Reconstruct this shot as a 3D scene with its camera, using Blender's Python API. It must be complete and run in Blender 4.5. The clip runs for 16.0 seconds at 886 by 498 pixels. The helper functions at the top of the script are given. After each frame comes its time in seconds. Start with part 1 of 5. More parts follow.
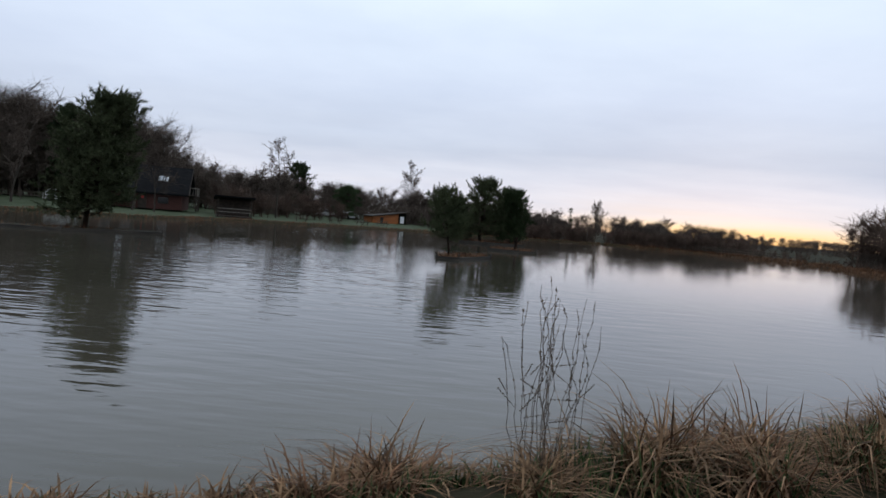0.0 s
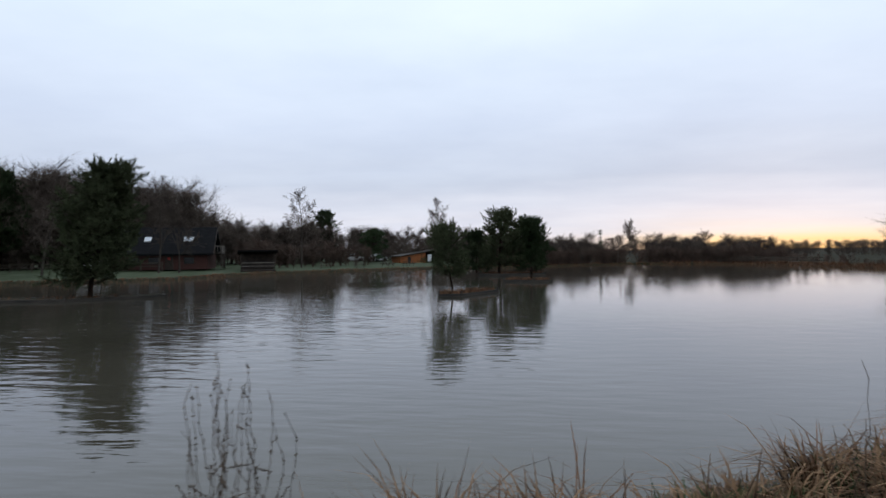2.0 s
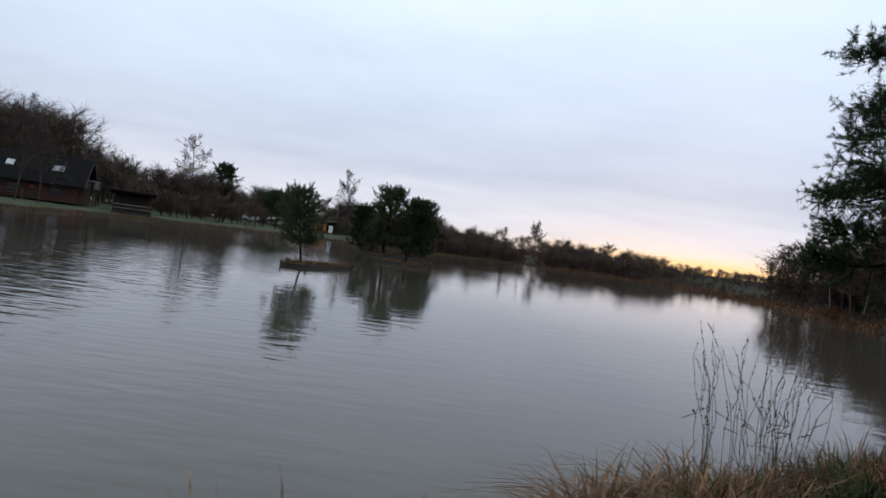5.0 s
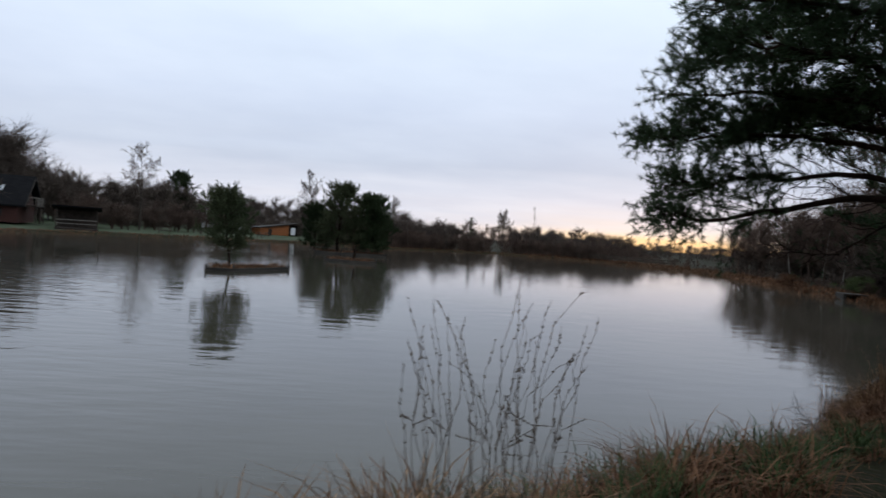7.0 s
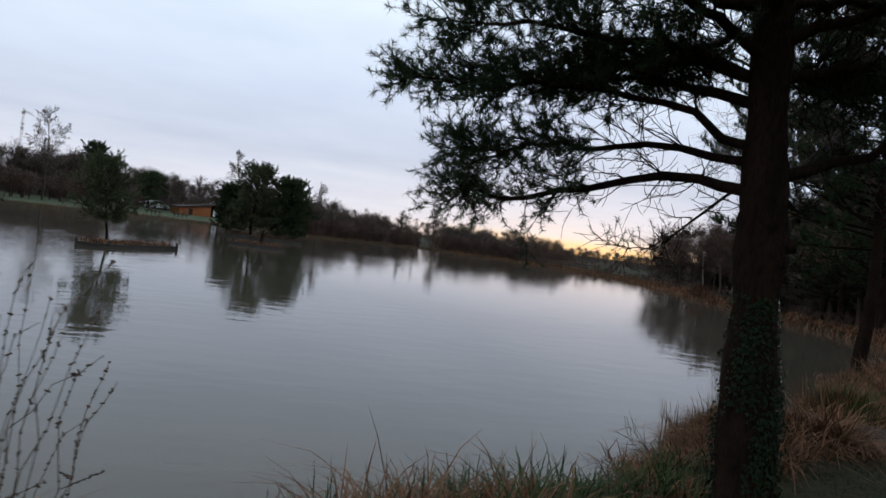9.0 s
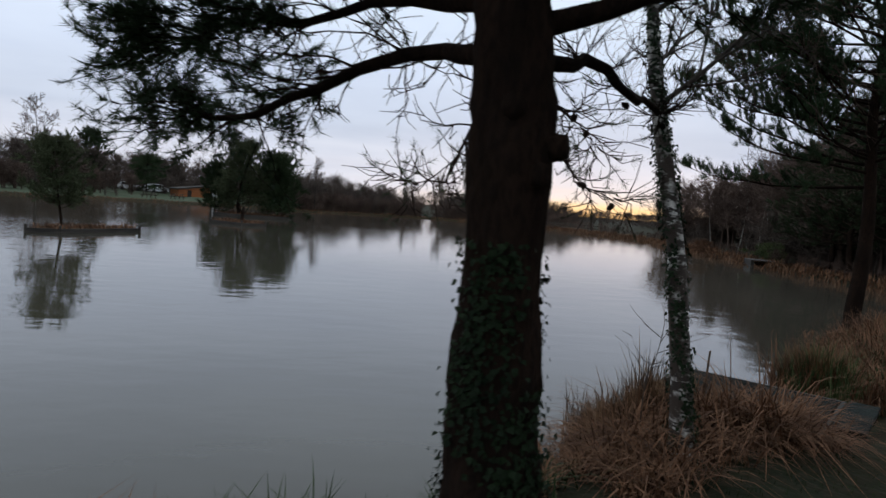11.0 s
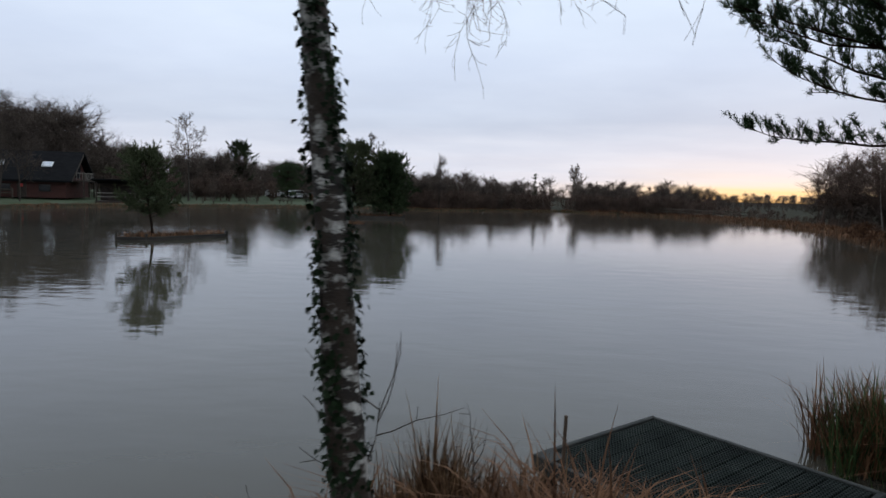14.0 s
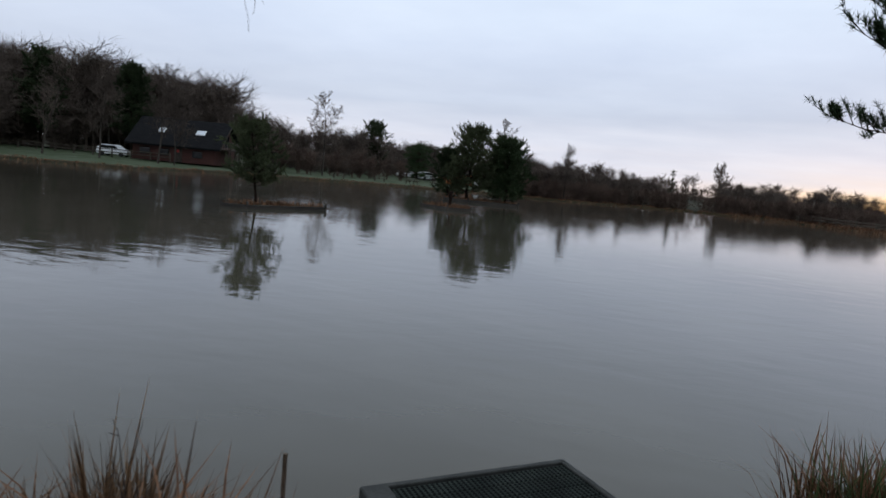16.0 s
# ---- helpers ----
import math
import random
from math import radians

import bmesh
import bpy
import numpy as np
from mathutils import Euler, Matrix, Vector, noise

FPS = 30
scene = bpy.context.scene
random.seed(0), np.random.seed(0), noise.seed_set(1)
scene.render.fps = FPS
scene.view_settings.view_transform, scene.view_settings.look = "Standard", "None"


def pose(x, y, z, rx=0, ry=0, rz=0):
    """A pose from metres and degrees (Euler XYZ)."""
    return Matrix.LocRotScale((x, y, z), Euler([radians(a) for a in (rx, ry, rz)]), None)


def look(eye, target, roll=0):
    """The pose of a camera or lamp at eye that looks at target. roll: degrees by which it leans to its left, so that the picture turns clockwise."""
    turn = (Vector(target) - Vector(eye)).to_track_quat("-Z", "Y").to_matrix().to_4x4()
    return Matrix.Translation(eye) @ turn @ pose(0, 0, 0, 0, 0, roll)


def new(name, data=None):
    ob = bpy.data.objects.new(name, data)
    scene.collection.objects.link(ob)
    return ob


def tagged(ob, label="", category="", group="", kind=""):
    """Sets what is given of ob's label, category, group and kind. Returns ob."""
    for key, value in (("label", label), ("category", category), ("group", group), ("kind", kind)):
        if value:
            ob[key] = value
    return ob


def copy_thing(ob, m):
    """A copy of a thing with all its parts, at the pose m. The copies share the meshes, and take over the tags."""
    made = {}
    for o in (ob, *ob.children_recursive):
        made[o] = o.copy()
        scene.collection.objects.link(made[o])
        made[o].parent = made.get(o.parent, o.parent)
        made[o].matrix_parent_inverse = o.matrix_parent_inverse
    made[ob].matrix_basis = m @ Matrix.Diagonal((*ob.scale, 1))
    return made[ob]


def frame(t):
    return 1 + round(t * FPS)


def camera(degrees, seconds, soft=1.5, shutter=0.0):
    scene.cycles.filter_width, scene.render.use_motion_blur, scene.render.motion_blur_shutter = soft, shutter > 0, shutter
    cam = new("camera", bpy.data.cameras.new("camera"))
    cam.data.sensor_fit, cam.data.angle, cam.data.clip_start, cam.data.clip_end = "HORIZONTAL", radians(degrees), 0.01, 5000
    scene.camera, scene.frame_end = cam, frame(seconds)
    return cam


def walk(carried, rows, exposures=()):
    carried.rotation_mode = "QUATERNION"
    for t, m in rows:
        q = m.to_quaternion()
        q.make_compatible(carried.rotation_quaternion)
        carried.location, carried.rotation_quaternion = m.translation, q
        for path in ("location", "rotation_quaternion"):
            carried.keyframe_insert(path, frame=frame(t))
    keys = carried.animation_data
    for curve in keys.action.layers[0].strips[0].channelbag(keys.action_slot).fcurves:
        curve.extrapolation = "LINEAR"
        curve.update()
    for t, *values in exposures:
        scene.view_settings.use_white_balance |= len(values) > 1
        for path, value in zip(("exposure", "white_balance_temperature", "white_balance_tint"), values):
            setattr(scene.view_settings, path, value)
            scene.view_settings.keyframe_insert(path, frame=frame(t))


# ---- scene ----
cam = camera(69.1, 16.0, soft=1.5, shutter=0.3)
PATH = [
    (0, (-15.267, -5.941, 2.221), (-15.37, -3.946, 2.127), 4.6),
    (0.5, (-14.777, -5.837, 2.312), (-15.008, -3.852, 2.247), 5.5),
    (1, (-14.281, -5.643, 2.349), (-14.685, -3.684, 2.345), 6.5),
    (1.5, (-13.713, -5.288, 2.373), (-14.02, -3.311, 2.387), 3.9),
    (2, (-13.157, -4.854, 2.414), (-13.389, -2.868, 2.423), -0.7),
    (2.5, (-12.62, -4.26, 2.38), (-12.607, -2.261, 2.354), 1.9),
    (3, (-12.138, -3.805, 2.343), (-12.194, -1.806, 2.322), 4.3),
    (3.5, (-11.693, -3.224, 2.275), (-11.677, -1.224, 2.269), 7.3),
    (6, (-8.802, -1.575, 2.361), (-8.788, 0.424, 2.315), 7.9),
    (6.5, (-8.339, -1.242, 2.333), (-8.365, 0.758, 2.29), 4.4),
    (7, (-7.871, -0.907, 2.34), (-7.783, 1.091, 2.3), 3.9),
    (7.5, (-7.369, -0.457, 2.346), (-7.082, 1.522, 2.32), 4.8),
    (8, (-6.922, -0.236, 2.38), (-6.627, 1.742, 2.368), 6.2),
    (8.2, (-6.739, -0.107, 2.33), (-6.417, 1.867, 2.319), 6.2),
    (10.3, (-4.856, 1.326, 2.288), (-4.692, 3.317, 2.195), 9.3),
    (10.5, (-4.627, 1.489, 2.301), (-4.472, 3.481, 2.202), 7.8),
    (11, (-4.05, 1.916, 2.296), (-3.808, 3.896, 2.161), 4.4),
    (11.5, (-3.529, 2.169, 2.284), (-3.431, 4.162, 2.148), 5.1),
    (12, (-3.065, 2.597, 2.27), (-3.106, 4.591, 2.127), 5.7),
    (12.5, (-2.59, 2.953, 2.263), (-2.758, 4.941, 2.128), 5.2),
    (13, (-2.048, 3.285, 2.29), (-2.304, 5.263, 2.14), 2.0),
    (13.5, (-1.542, 3.702, 2.306), (-1.722, 5.687, 2.145), 2.8),
    (14, (-1.021, 4.07, 2.335), (-1.235, 6.051, 2.163), 1.6),
    (14.5, (-0.585, 4.474, 2.339), (-0.846, 6.45, 2.177), 1.0),
    (15, (-0.172, 4.794, 2.312), (-0.585, 6.742, 2.126), 4.8),
    (15.5, (0.254, 5.044, 2.336), (-0.269, 6.964, 2.128), 6.9),
    (16, (0.685, 5.376, 2.347), (0.073, 7.265, 2.112), 5.3),
]
walk(cam, [(t, look(eye, target, roll)) for t, eye, target, roll in PATH], [(0.0, 0.32, 6800, 10), (16.0, 0.32, 6800, 10)])

# ---- light ----
GLOW_AZ = radians(21)          # the dawn glow lies this far to the right of +y
world = bpy.data.worlds.new("dawn_sky")
scene.world = world
world.use_nodes = True


def build_sky():
    nt = world.node_tree
    nt.nodes.clear()
    N, L = nt.nodes.new, nt.links.new

    def ramp(stops, src):
        r = N("ShaderNodeValToRGB")
        el = r.color_ramp.elements
        el[0].position, el[0].color = stops[0][0], (*stops[0][1], 1)
        el[1].position, el[1].color = stops[-1][0], (*stops[-1][1], 1)
        for p, c in stops[1:-1]:
            el.new(p).color = (*c, 1)
        L(src, r.inputs[0])
        return r.outputs[0]

    def maths(op, a, b=None):
        m = N("ShaderNodeMath")
        m.operation = op
        for i, v in enumerate((a, b)):
            if v is None:
                continue
            if isinstance(v, (int, float)):
                m.inputs[i].default_value = v
            else:
                L(v, m.inputs[i])
        return m.outputs[0]

    def mixc(fac, a, b, mode="MIX"):
        m = N("ShaderNodeMix")
        m.data_type, m.blend_type = "RGBA", mode
        for sock, v in ((m.inputs[0], fac), (m.inputs[6], a), (m.inputs[7], b)):
            if isinstance(v, (int, float)):
                sock.default_value = v
            elif isinstance(v, tuple):
                sock.default_value = (*v, 1)
            else:
                L(v, sock)
        return m.outputs[2]

    co = N("ShaderNodeTexCoord").outputs["Generated"]
    sep = N("ShaderNodeSeparateXYZ")
    L(co, sep.inputs[0])
    x, y, z = sep.outputs
    # cloud deck: the sheet of cloud seen along its underside, drawn out towards the horizon
    up = maths("ADD", maths("ABSOLUTE", z), 0.10)
    comb = N("ShaderNodeCombineXYZ")
    L(maths("DIVIDE", x, up), comb.inputs[0])
    L(maths("DIVIDE", y, up), comb.inputs[1])
    n1 = N("ShaderNodeTexNoise")
    n1.inputs["Scale"].default_value, n1.inputs["Detail"].default_value, n1.inputs["Roughness"].default_value = 0.85, 6, 0.55
    L(comb.outputs[0], n1.inputs["Vector"])
    mp = N("ShaderNodeMapping")
    mp.inputs["Rotation"].default_value = (0, 0, 0.35)
    mp.inputs["Scale"].default_value = (0.25, 1.0, 1)
    L(comb.outputs[0], mp.inputs["Vector"])
    n2 = N("ShaderNodeTexNoise")
    n2.inputs["Scale"].default_value, n2.inputs["Detail"].default_value = 0.9, 4
    L(mp.outputs[0], n2.inputs["Vector"])
    wob = maths("MULTIPLY", maths("SUBTRACT", n2.outputs["Fac"], 0.5), 0.10)
    elev = maths("ADD", z, wob)
    base = ramp([(0.0, (0.60, 0.61, 0.70)), (0.055, (0.58, 0.625, 0.745)), (0.11, (0.47, 0.54, 0.68)),
                 (0.20, (0.53, 0.62, 0.79)), (0.34, (0.65, 0.77, 0.935)), (0.6, (0.71, 0.83, 0.97)), (1.0, (0.63, 0.75, 0.92))], elev)
    var = ramp([(0.25, (0.90, 0.91, 0.93)), (0.75, (1.08, 1.07, 1.05))], n1.outputs["Fac"])
    cloud = mixc(1.0, base, var, "MULTIPLY")
    # glow: warm light under the cloud's edge, low and towards the rising sun
    dirx, diry = math.sin(GLOW_AZ), math.cos(GLOW_AZ)
    hlen = maths("SQRT", maths("ADD", maths("MULTIPLY", x, x), maths("MULTIPLY", y, y)))
    cosd = maths("DIVIDE", maths("ADD", maths("MULTIPLY", x, dirx), maths("MULTIPLY", y, diry)), maths("ADD", hlen, 0.001))
    side = ramp([(0.90, (0, 0, 0)), (0.970, (0.28, 0.28, 0.28)), (0.996, (0.92, 0.92, 0.92))], cosd)
    low = ramp([(0.0, (1, 1, 1)), (0.014, (0.80, 0.80, 0.80)), (0.030, (0.34, 0.34, 0.34)), (0.075, (0, 0, 0))], maths("ADD", z, maths("MULTIPLY", wob, 0.35)))
    glowc = ramp([(0.0, (1.0, 0.56, 0.18)), (0.015, (1.0, 0.69, 0.33)), (0.030, (0.95, 0.80, 0.63)), (0.07, (0.74, 0.67, 0.70))], maths("ADD", z, maths("MULTIPLY", wob, 0.2)))
    out = mixc(maths("MULTIPLY", side, low), cloud, glowc)
    sky = N("ShaderNodeTexSky")
    sky.sky_type = "NISHITA"
    sky.sun_disc = False
    sky.sun_elevation, sky.sun_rotation = radians(2.0), GLOW_AZ
    tot = mixc(0.003, out, sky.outputs[0], "ADD")
    bg = N("ShaderNodeBackground")
    bg.inputs["Strength"].default_value = 1.0
    L(tot, bg.inputs["Color"])
    o = N("ShaderNodeOutputWorld")
    L(bg.outputs[0], o.inputs["Surface"])


build_sky()


# ---- materials ----
def mat(name, c1, c2, scale=3.0, rough=0.8, bump=0.0, fine=0.0, c3=None, stretch=(1, 1, 1), vary=0.0, metallic=0.0, spec=0.3):
    """Two colours mixed by a noise in metres, a finer noise for grain, relief, and a shift from object to object."""
    m = bpy.data.materials.new(name)
    m.use_nodes = True
    nt = m.node_tree
    N, L = nt.nodes.new, nt.links.new
    b = nt.nodes["Principled BSDF"]
    b.inputs["Roughness"].default_value, b.inputs["Metallic"].default_value = rough, metallic
    b.inputs["Specular IOR Level"].default_value = spec
    co = N("ShaderNodeTexCoord").outputs["Object"]
    mp = N("ShaderNodeMapping")
    mp.inputs["Scale"].default_value = stretch
    L(co, mp.inputs[0])
    n = N("ShaderNodeTexNoise")
    n.inputs["Scale"].default_value, n.inputs["Detail"].default_value = scale, 5
    L(mp.outputs[0], n.inputs["Vector"])
    r = N("ShaderNodeValToRGB")
    r.color_ramp.elements[0].position, r.color_ramp.elements[0].color = 0.35, (*c1, 1)
    r.color_ramp.elements[1].position, r.color_ramp.elements[1].color = 0.65, (*c2, 1)
    L(n.outputs["Fac"], r.inputs[0])
    col = r.outputs[0]
    f = N("ShaderNodeTexNoise")
    f.inputs["Scale"].default_value, f.inputs["Detail"].default_value = scale * 9, 3
    L(mp.outputs[0], f.inputs["Vector"])
    if c3 or fine:
        k = N("ShaderNodeMix")
        k.data_type = "RGBA"
        r2 = N("ShaderNodeValToRGB")
        r2.color_ramp.elements[0].position, r2.color_ramp.elements[1].position = 0.45, 0.62
        L(f.outputs["Fac"], r2.inputs[0])
        s = N("ShaderNodeMath")
        s.operation = "MULTIPLY"
        s.inputs[1].default_value = fine or 0.5
        L(r2.outputs[0], s.inputs[0])
        L(s.outputs[0], k.inputs[0])
        L(col, k.inputs[6])
        k.inputs[7].default_value = (*(c3 or tuple(v * 0.5 for v in c1)), 1)
        col = k.outputs[2]
    if vary:
        g = N("ShaderNodeNewGeometry")
        o = N("ShaderNodeObjectInfo")
        a = N("ShaderNodeMath")
        a.operation = "ADD"
        L(g.outputs["Random Per Island"], a.inputs[0])
        L(o.outputs["Random"], a.inputs[1])
        w = N("ShaderNodeMapRange")
        w.inputs["From Max"].default_value = 2.0
        w.inputs["To Min"].default_value, w.inputs["To Max"].default_value = 1 - vary, 1 + vary
        L(a.outputs[0], w.inputs["Value"])
        h = N("ShaderNodeHueSaturation")
        L(w.outputs[0], h.inputs["Value"])
        L(col, h.inputs["Color"])
        col = h.outputs[0]
    L(col, b.inputs["Base Color"])
    if bump:
        bp = N("ShaderNodeBump")
        bp.inputs["Strength"].default_value, bp.inputs["Distance"].default_value = 0.8, bump
        L(f.outputs["Fac"], bp.inputs["Height"])
        L(bp.outputs[0], b.inputs["Normal"])
    return m


M_GROUND = mat("bank_soil_turf", (0.013, 0.016, 0.007), (0.027, 0.025, 0.012), 0.9, 0.95, 0.03, 0.5, (0.030, 0.021, 0.012), spec=0.1)
M_LAWN = mat("frosted_lawn", (0.036, 0.050, 0.024), (0.075, 0.090, 0.060), 0.35, 0.95, 0.02, 0.5, (0.045, 0.060, 0.024), spec=0.1)
M_BARK = mat("grey_brown_bark", (0.030, 0.024, 0.019), (0.065, 0.052, 0.042), 4, 0.95, 0.02, 0.4, stretch=(1, 1, 0.3))
M_TWIG = mat("bare_twigs", (0.052, 0.040, 0.033), (0.105, 0.082, 0.068), 0.5, 0.95, vary=0.35, spec=0.1)
M_TWIGRED = mat("bare_birch_twigs", (0.056, 0.038, 0.030), (0.108, 0.074, 0.059), 0.5, 0.95, vary=0.35, spec=0.1)
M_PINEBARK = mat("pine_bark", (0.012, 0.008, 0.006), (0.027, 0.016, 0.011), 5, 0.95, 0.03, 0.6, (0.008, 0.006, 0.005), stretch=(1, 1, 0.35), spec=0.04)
M_NEEDLE = mat("pine_needles", (0.012, 0.026, 0.010), (0.028, 0.052, 0.020), 1.2, 0.7, vary=0.4, spec=0.15)
M_FARLEAF = mat("dark_evergreen_needles", (0.018, 0.029, 0.012), (0.038, 0.054, 0.025), 0.4, 0.8, vary=0.4, spec=0.1)
M_OPENLEAF = mat("grey_green_pine_needles", (0.036, 0.046, 0.022), (0.070, 0.082, 0.042), 0.6, 0.8, vary=0.45, spec=0.1)
M_IVY = mat("ivy_leaves", (0.006, 0.012, 0.005), (0.014, 0.025, 0.010), 3, 0.6, vary=0.5, spec=0.08)
M_STRAW = mat("dead_grass_blades", (0.070, 0.037, 0.018), (0.340, 0.205, 0.115), 5, 0.85, vary=0.85, spec=0.12)
M_RUST = mat("rusty_sedge_blades", (0.050, 0.023, 0.012), (0.165, 0.084, 0.046), 5, 0.85, vary=0.8, spec=0.12)
M_GREENBLADE = mat("green_grass_blades", (0.022, 0.040, 0.013), (0.055, 0.080, 0.028), 1.3, 0.8, vary=0.5, spec=0.12)
M_STALK = mat("dry_stalks", (0.050, 0.034, 0.023), (0.105, 0.072, 0.050), 6, 0.85, vary=0.3)
M_TURF = mat("short_turf_blades", (0.014, 0.022, 0.007), (0.030, 0.040, 0.013), 0.8, 0.85, vary=0.4, spec=0.1)


def water_material():
    m = bpy.data.materials.new("pond_water")
    m.use_nodes = True
    nt = m.node_tree
    N, L = nt.nodes.new, nt.links.new
    b = nt.nodes["Principled BSDF"]
    b.inputs["Roughness"].default_value, b.inputs["IOR"].default_value = 0.045, 1.33
    co = N("ShaderNodeTexCoord").outputs["Object"]

    def noise_of(scale, stretch, detail, rot=0.0):
        mp = N("ShaderNodeMapping")
        mp.inputs["Scale"].default_value = (*stretch, 1)
        mp.inputs["Rotation"].default_value = (0, 0, rot)
        L(co, mp.inputs[0])
        n = N("ShaderNodeTexNoise")
        n.inputs["Scale"].default_value, n.inputs["Detail"].default_value = scale, detail
        L(mp.outputs[0], n.inputs["Vector"])
        return n.outputs["Fac"]

    murk = noise_of(0.15, (1, 1), 3)
    r = N("ShaderNodeValToRGB")
    r.color_ramp.elements[0].position, r.color_ramp.elements[0].color = 0.3, (0.044, 0.039, 0.029, 1)
    r.color_ramp.elements[1].position, r.color_ramp.elements[1].color = 0.7, (0.062, 0.055, 0.042, 1)
    L(murk, r.inputs[0])
    L(r.outputs[0], b.inputs["Base Color"])
    # still water with a breath of wind; a breeze ripples the far left half
    gate = noise_of(0.035, (1, 1), 2)
    g = N("ShaderNodeMapRange")
    g.inputs["From Min"].default_value, g.inputs["From Max"].default_value = 0.47, 0.74
    sep = N("ShaderNodeSeparateXYZ")
    L(co, sep.inputs[0])
    west = N("ShaderNodeMapRange")
    west.inputs["From Min"].default_value, west.inputs["From Max"].default_value = 2.0, -22.0
    west.inputs["To Min"].default_value, west.inputs["To Max"].default_value = -0.08, 0.16
    L(sep.outputs[0], west.inputs["Value"])
    both = N("ShaderNodeMath")
    L(gate, both.inputs[0])
    L(west.outputs[0], both.inputs[1])
    L(both.outputs[0], g.inputs["Value"])
    calm = noise_of(1.7, (0.55, 1.0), 3, 0.2)
    fine = noise_of(2.6, (0.3, 1.0), 2, 0.35)
    mul = N("ShaderNodeMath")
    mul.operation = "MULTIPLY"
    L(fine, mul.inputs[0])
    L(g.outputs[0], mul.inputs[1])
    add = N("ShaderNodeMath")
    add.operation = "MULTIPLY_ADD"
    add.inputs[1].default_value = 0.34
    L(calm, add.inputs[0])
    L(mul.outputs[0], add.inputs[2])
    bp = N("ShaderNodeBump")
    bp.inputs["Strength"].default_value, bp.inputs["Distance"].default_value = 1.0, 0.021
    L(add.outputs[0], bp.inputs["Height"])
    L(bp.outputs[0], b.inputs["Normal"])
    return m


M_WATER = water_material()


# ---- mesh helpers ----
def mesh_of(name, verts, faces, material, smooth=False):
    me = bpy.data.meshes.new(name)
    v = np.asarray(verts, dtype=np.float32).reshape(-1, 3)
    f = np.asarray(faces, dtype=np.int32)
    k = f.shape[1]
    me.vertices.add(len(v))
    me.vertices.foreach_set("co", v.ravel())
    me.loops.add(f.size)
    me.loops.foreach_set("vertex_index", f.ravel())
    me.polygons.add(len(f))
    me.polygons.foreach_set("loop_start", np.arange(0, f.size, k, dtype=np.int32))
    if smooth:
        me.polygons.foreach_set("use_smooth", np.ones(len(f), dtype=bool))
    me.materials.append(material)
    me.update(calc_edges=True)
    return me


def link(name, me, parent=None, label=""):
    ob = new(name, me)
    if parent is not None:
        ob.parent = parent
    if label:
        ob["label"] = label
    return ob


def part(name, bm, material, parent=None, label="", bevel=0.0):
    """A bmesh as one mesh object under its thing."""
    if bevel:
        bmesh.ops.bevel(bm, geom=list(bm.edges), offset=bevel, segments=1, affect="EDGES")
    me = bpy.data.meshes.new(name)
    bm.to_mesh(me)
    bm.free()
    me.materials.append(material)
    return link(name, me, parent, label)


def thing(name, m, label, category, group="", kind=""):
    ob = new(name)
    ob.matrix_world = m
    return tagged(ob, label, category, group, kind)


def box(sx, sy, sz, x=0.0, y=0.0, z=0.0, rx=0.0, ry=0.0, rz=0.0, bm=None):
    """A block with its base's middle at x, y, z."""
    bm = bm or bmesh.new()
    bmesh.ops.create_cube(bm, size=1, matrix=pose(x, y, z, rx, ry, rz) @ Matrix.Translation((0, 0, sz / 2)) @ Matrix.Diagonal((sx, sy, sz, 1)))
    return bm


def prism(outline, depth, bm=None):
    """An outline in x, z, drawn out along y by depth."""
    bm = bm or bmesh.new()
    a = [bm.verts.new((x, 0, z)) for x, z in outline]
    b = [bm.verts.new((x, depth, z)) for x, z in outline]
    bm.faces.new(a)
    bm.faces.new(b[::-1])
    n = len(a)
    for i in range(n):
        bm.faces.new((a[i], b[i], b[(i + 1) % n], a[(i + 1) % n]))
    bmesh.ops.recalc_face_normals(bm, faces=bm.faces)
    return bm


def tubes(segs, sides=3):
    """Tapered tubes from rows of p0, p1, r0, r1."""
    s = np.asarray(segs, dtype=np.float64)
    p0, p1, r0, r1 = s[:, 0:3], s[:, 3:6], s[:, 6], s[:, 7]
    d = p1 - p0
    d /= np.linalg.norm(d, axis=1, keepdims=True) + 1e-9
    ref = np.where(np.abs(d[:, 2:3]) > 0.9, [[1.0, 0, 0]], [[0, 0, 1.0]])
    u = np.cross(d, ref)
    u /= np.linalg.norm(u, axis=1, keepdims=True) + 1e-9
    w = np.cross(d, u)
    n = len(s)
    v = np.zeros((n, 2, sides, 3))
    for k in range(sides):
        a = 2 * math.pi * k / sides
        o = u * math.cos(a) + w * math.sin(a)
        v[:, 0, k] = p0 + o * r0[:, None]
        v[:, 1, k] = p1 + o * r1[:, None]
    base = np.arange(n)[:, None] * 2 * sides
    f = []
    for k in range(sides):
        j = (k + 1) % sides
        f.append(np.concatenate([base + k, base + j, base + sides + j, base + sides + k], axis=1))
    return v.reshape(-1, 3), np.concatenate(f)


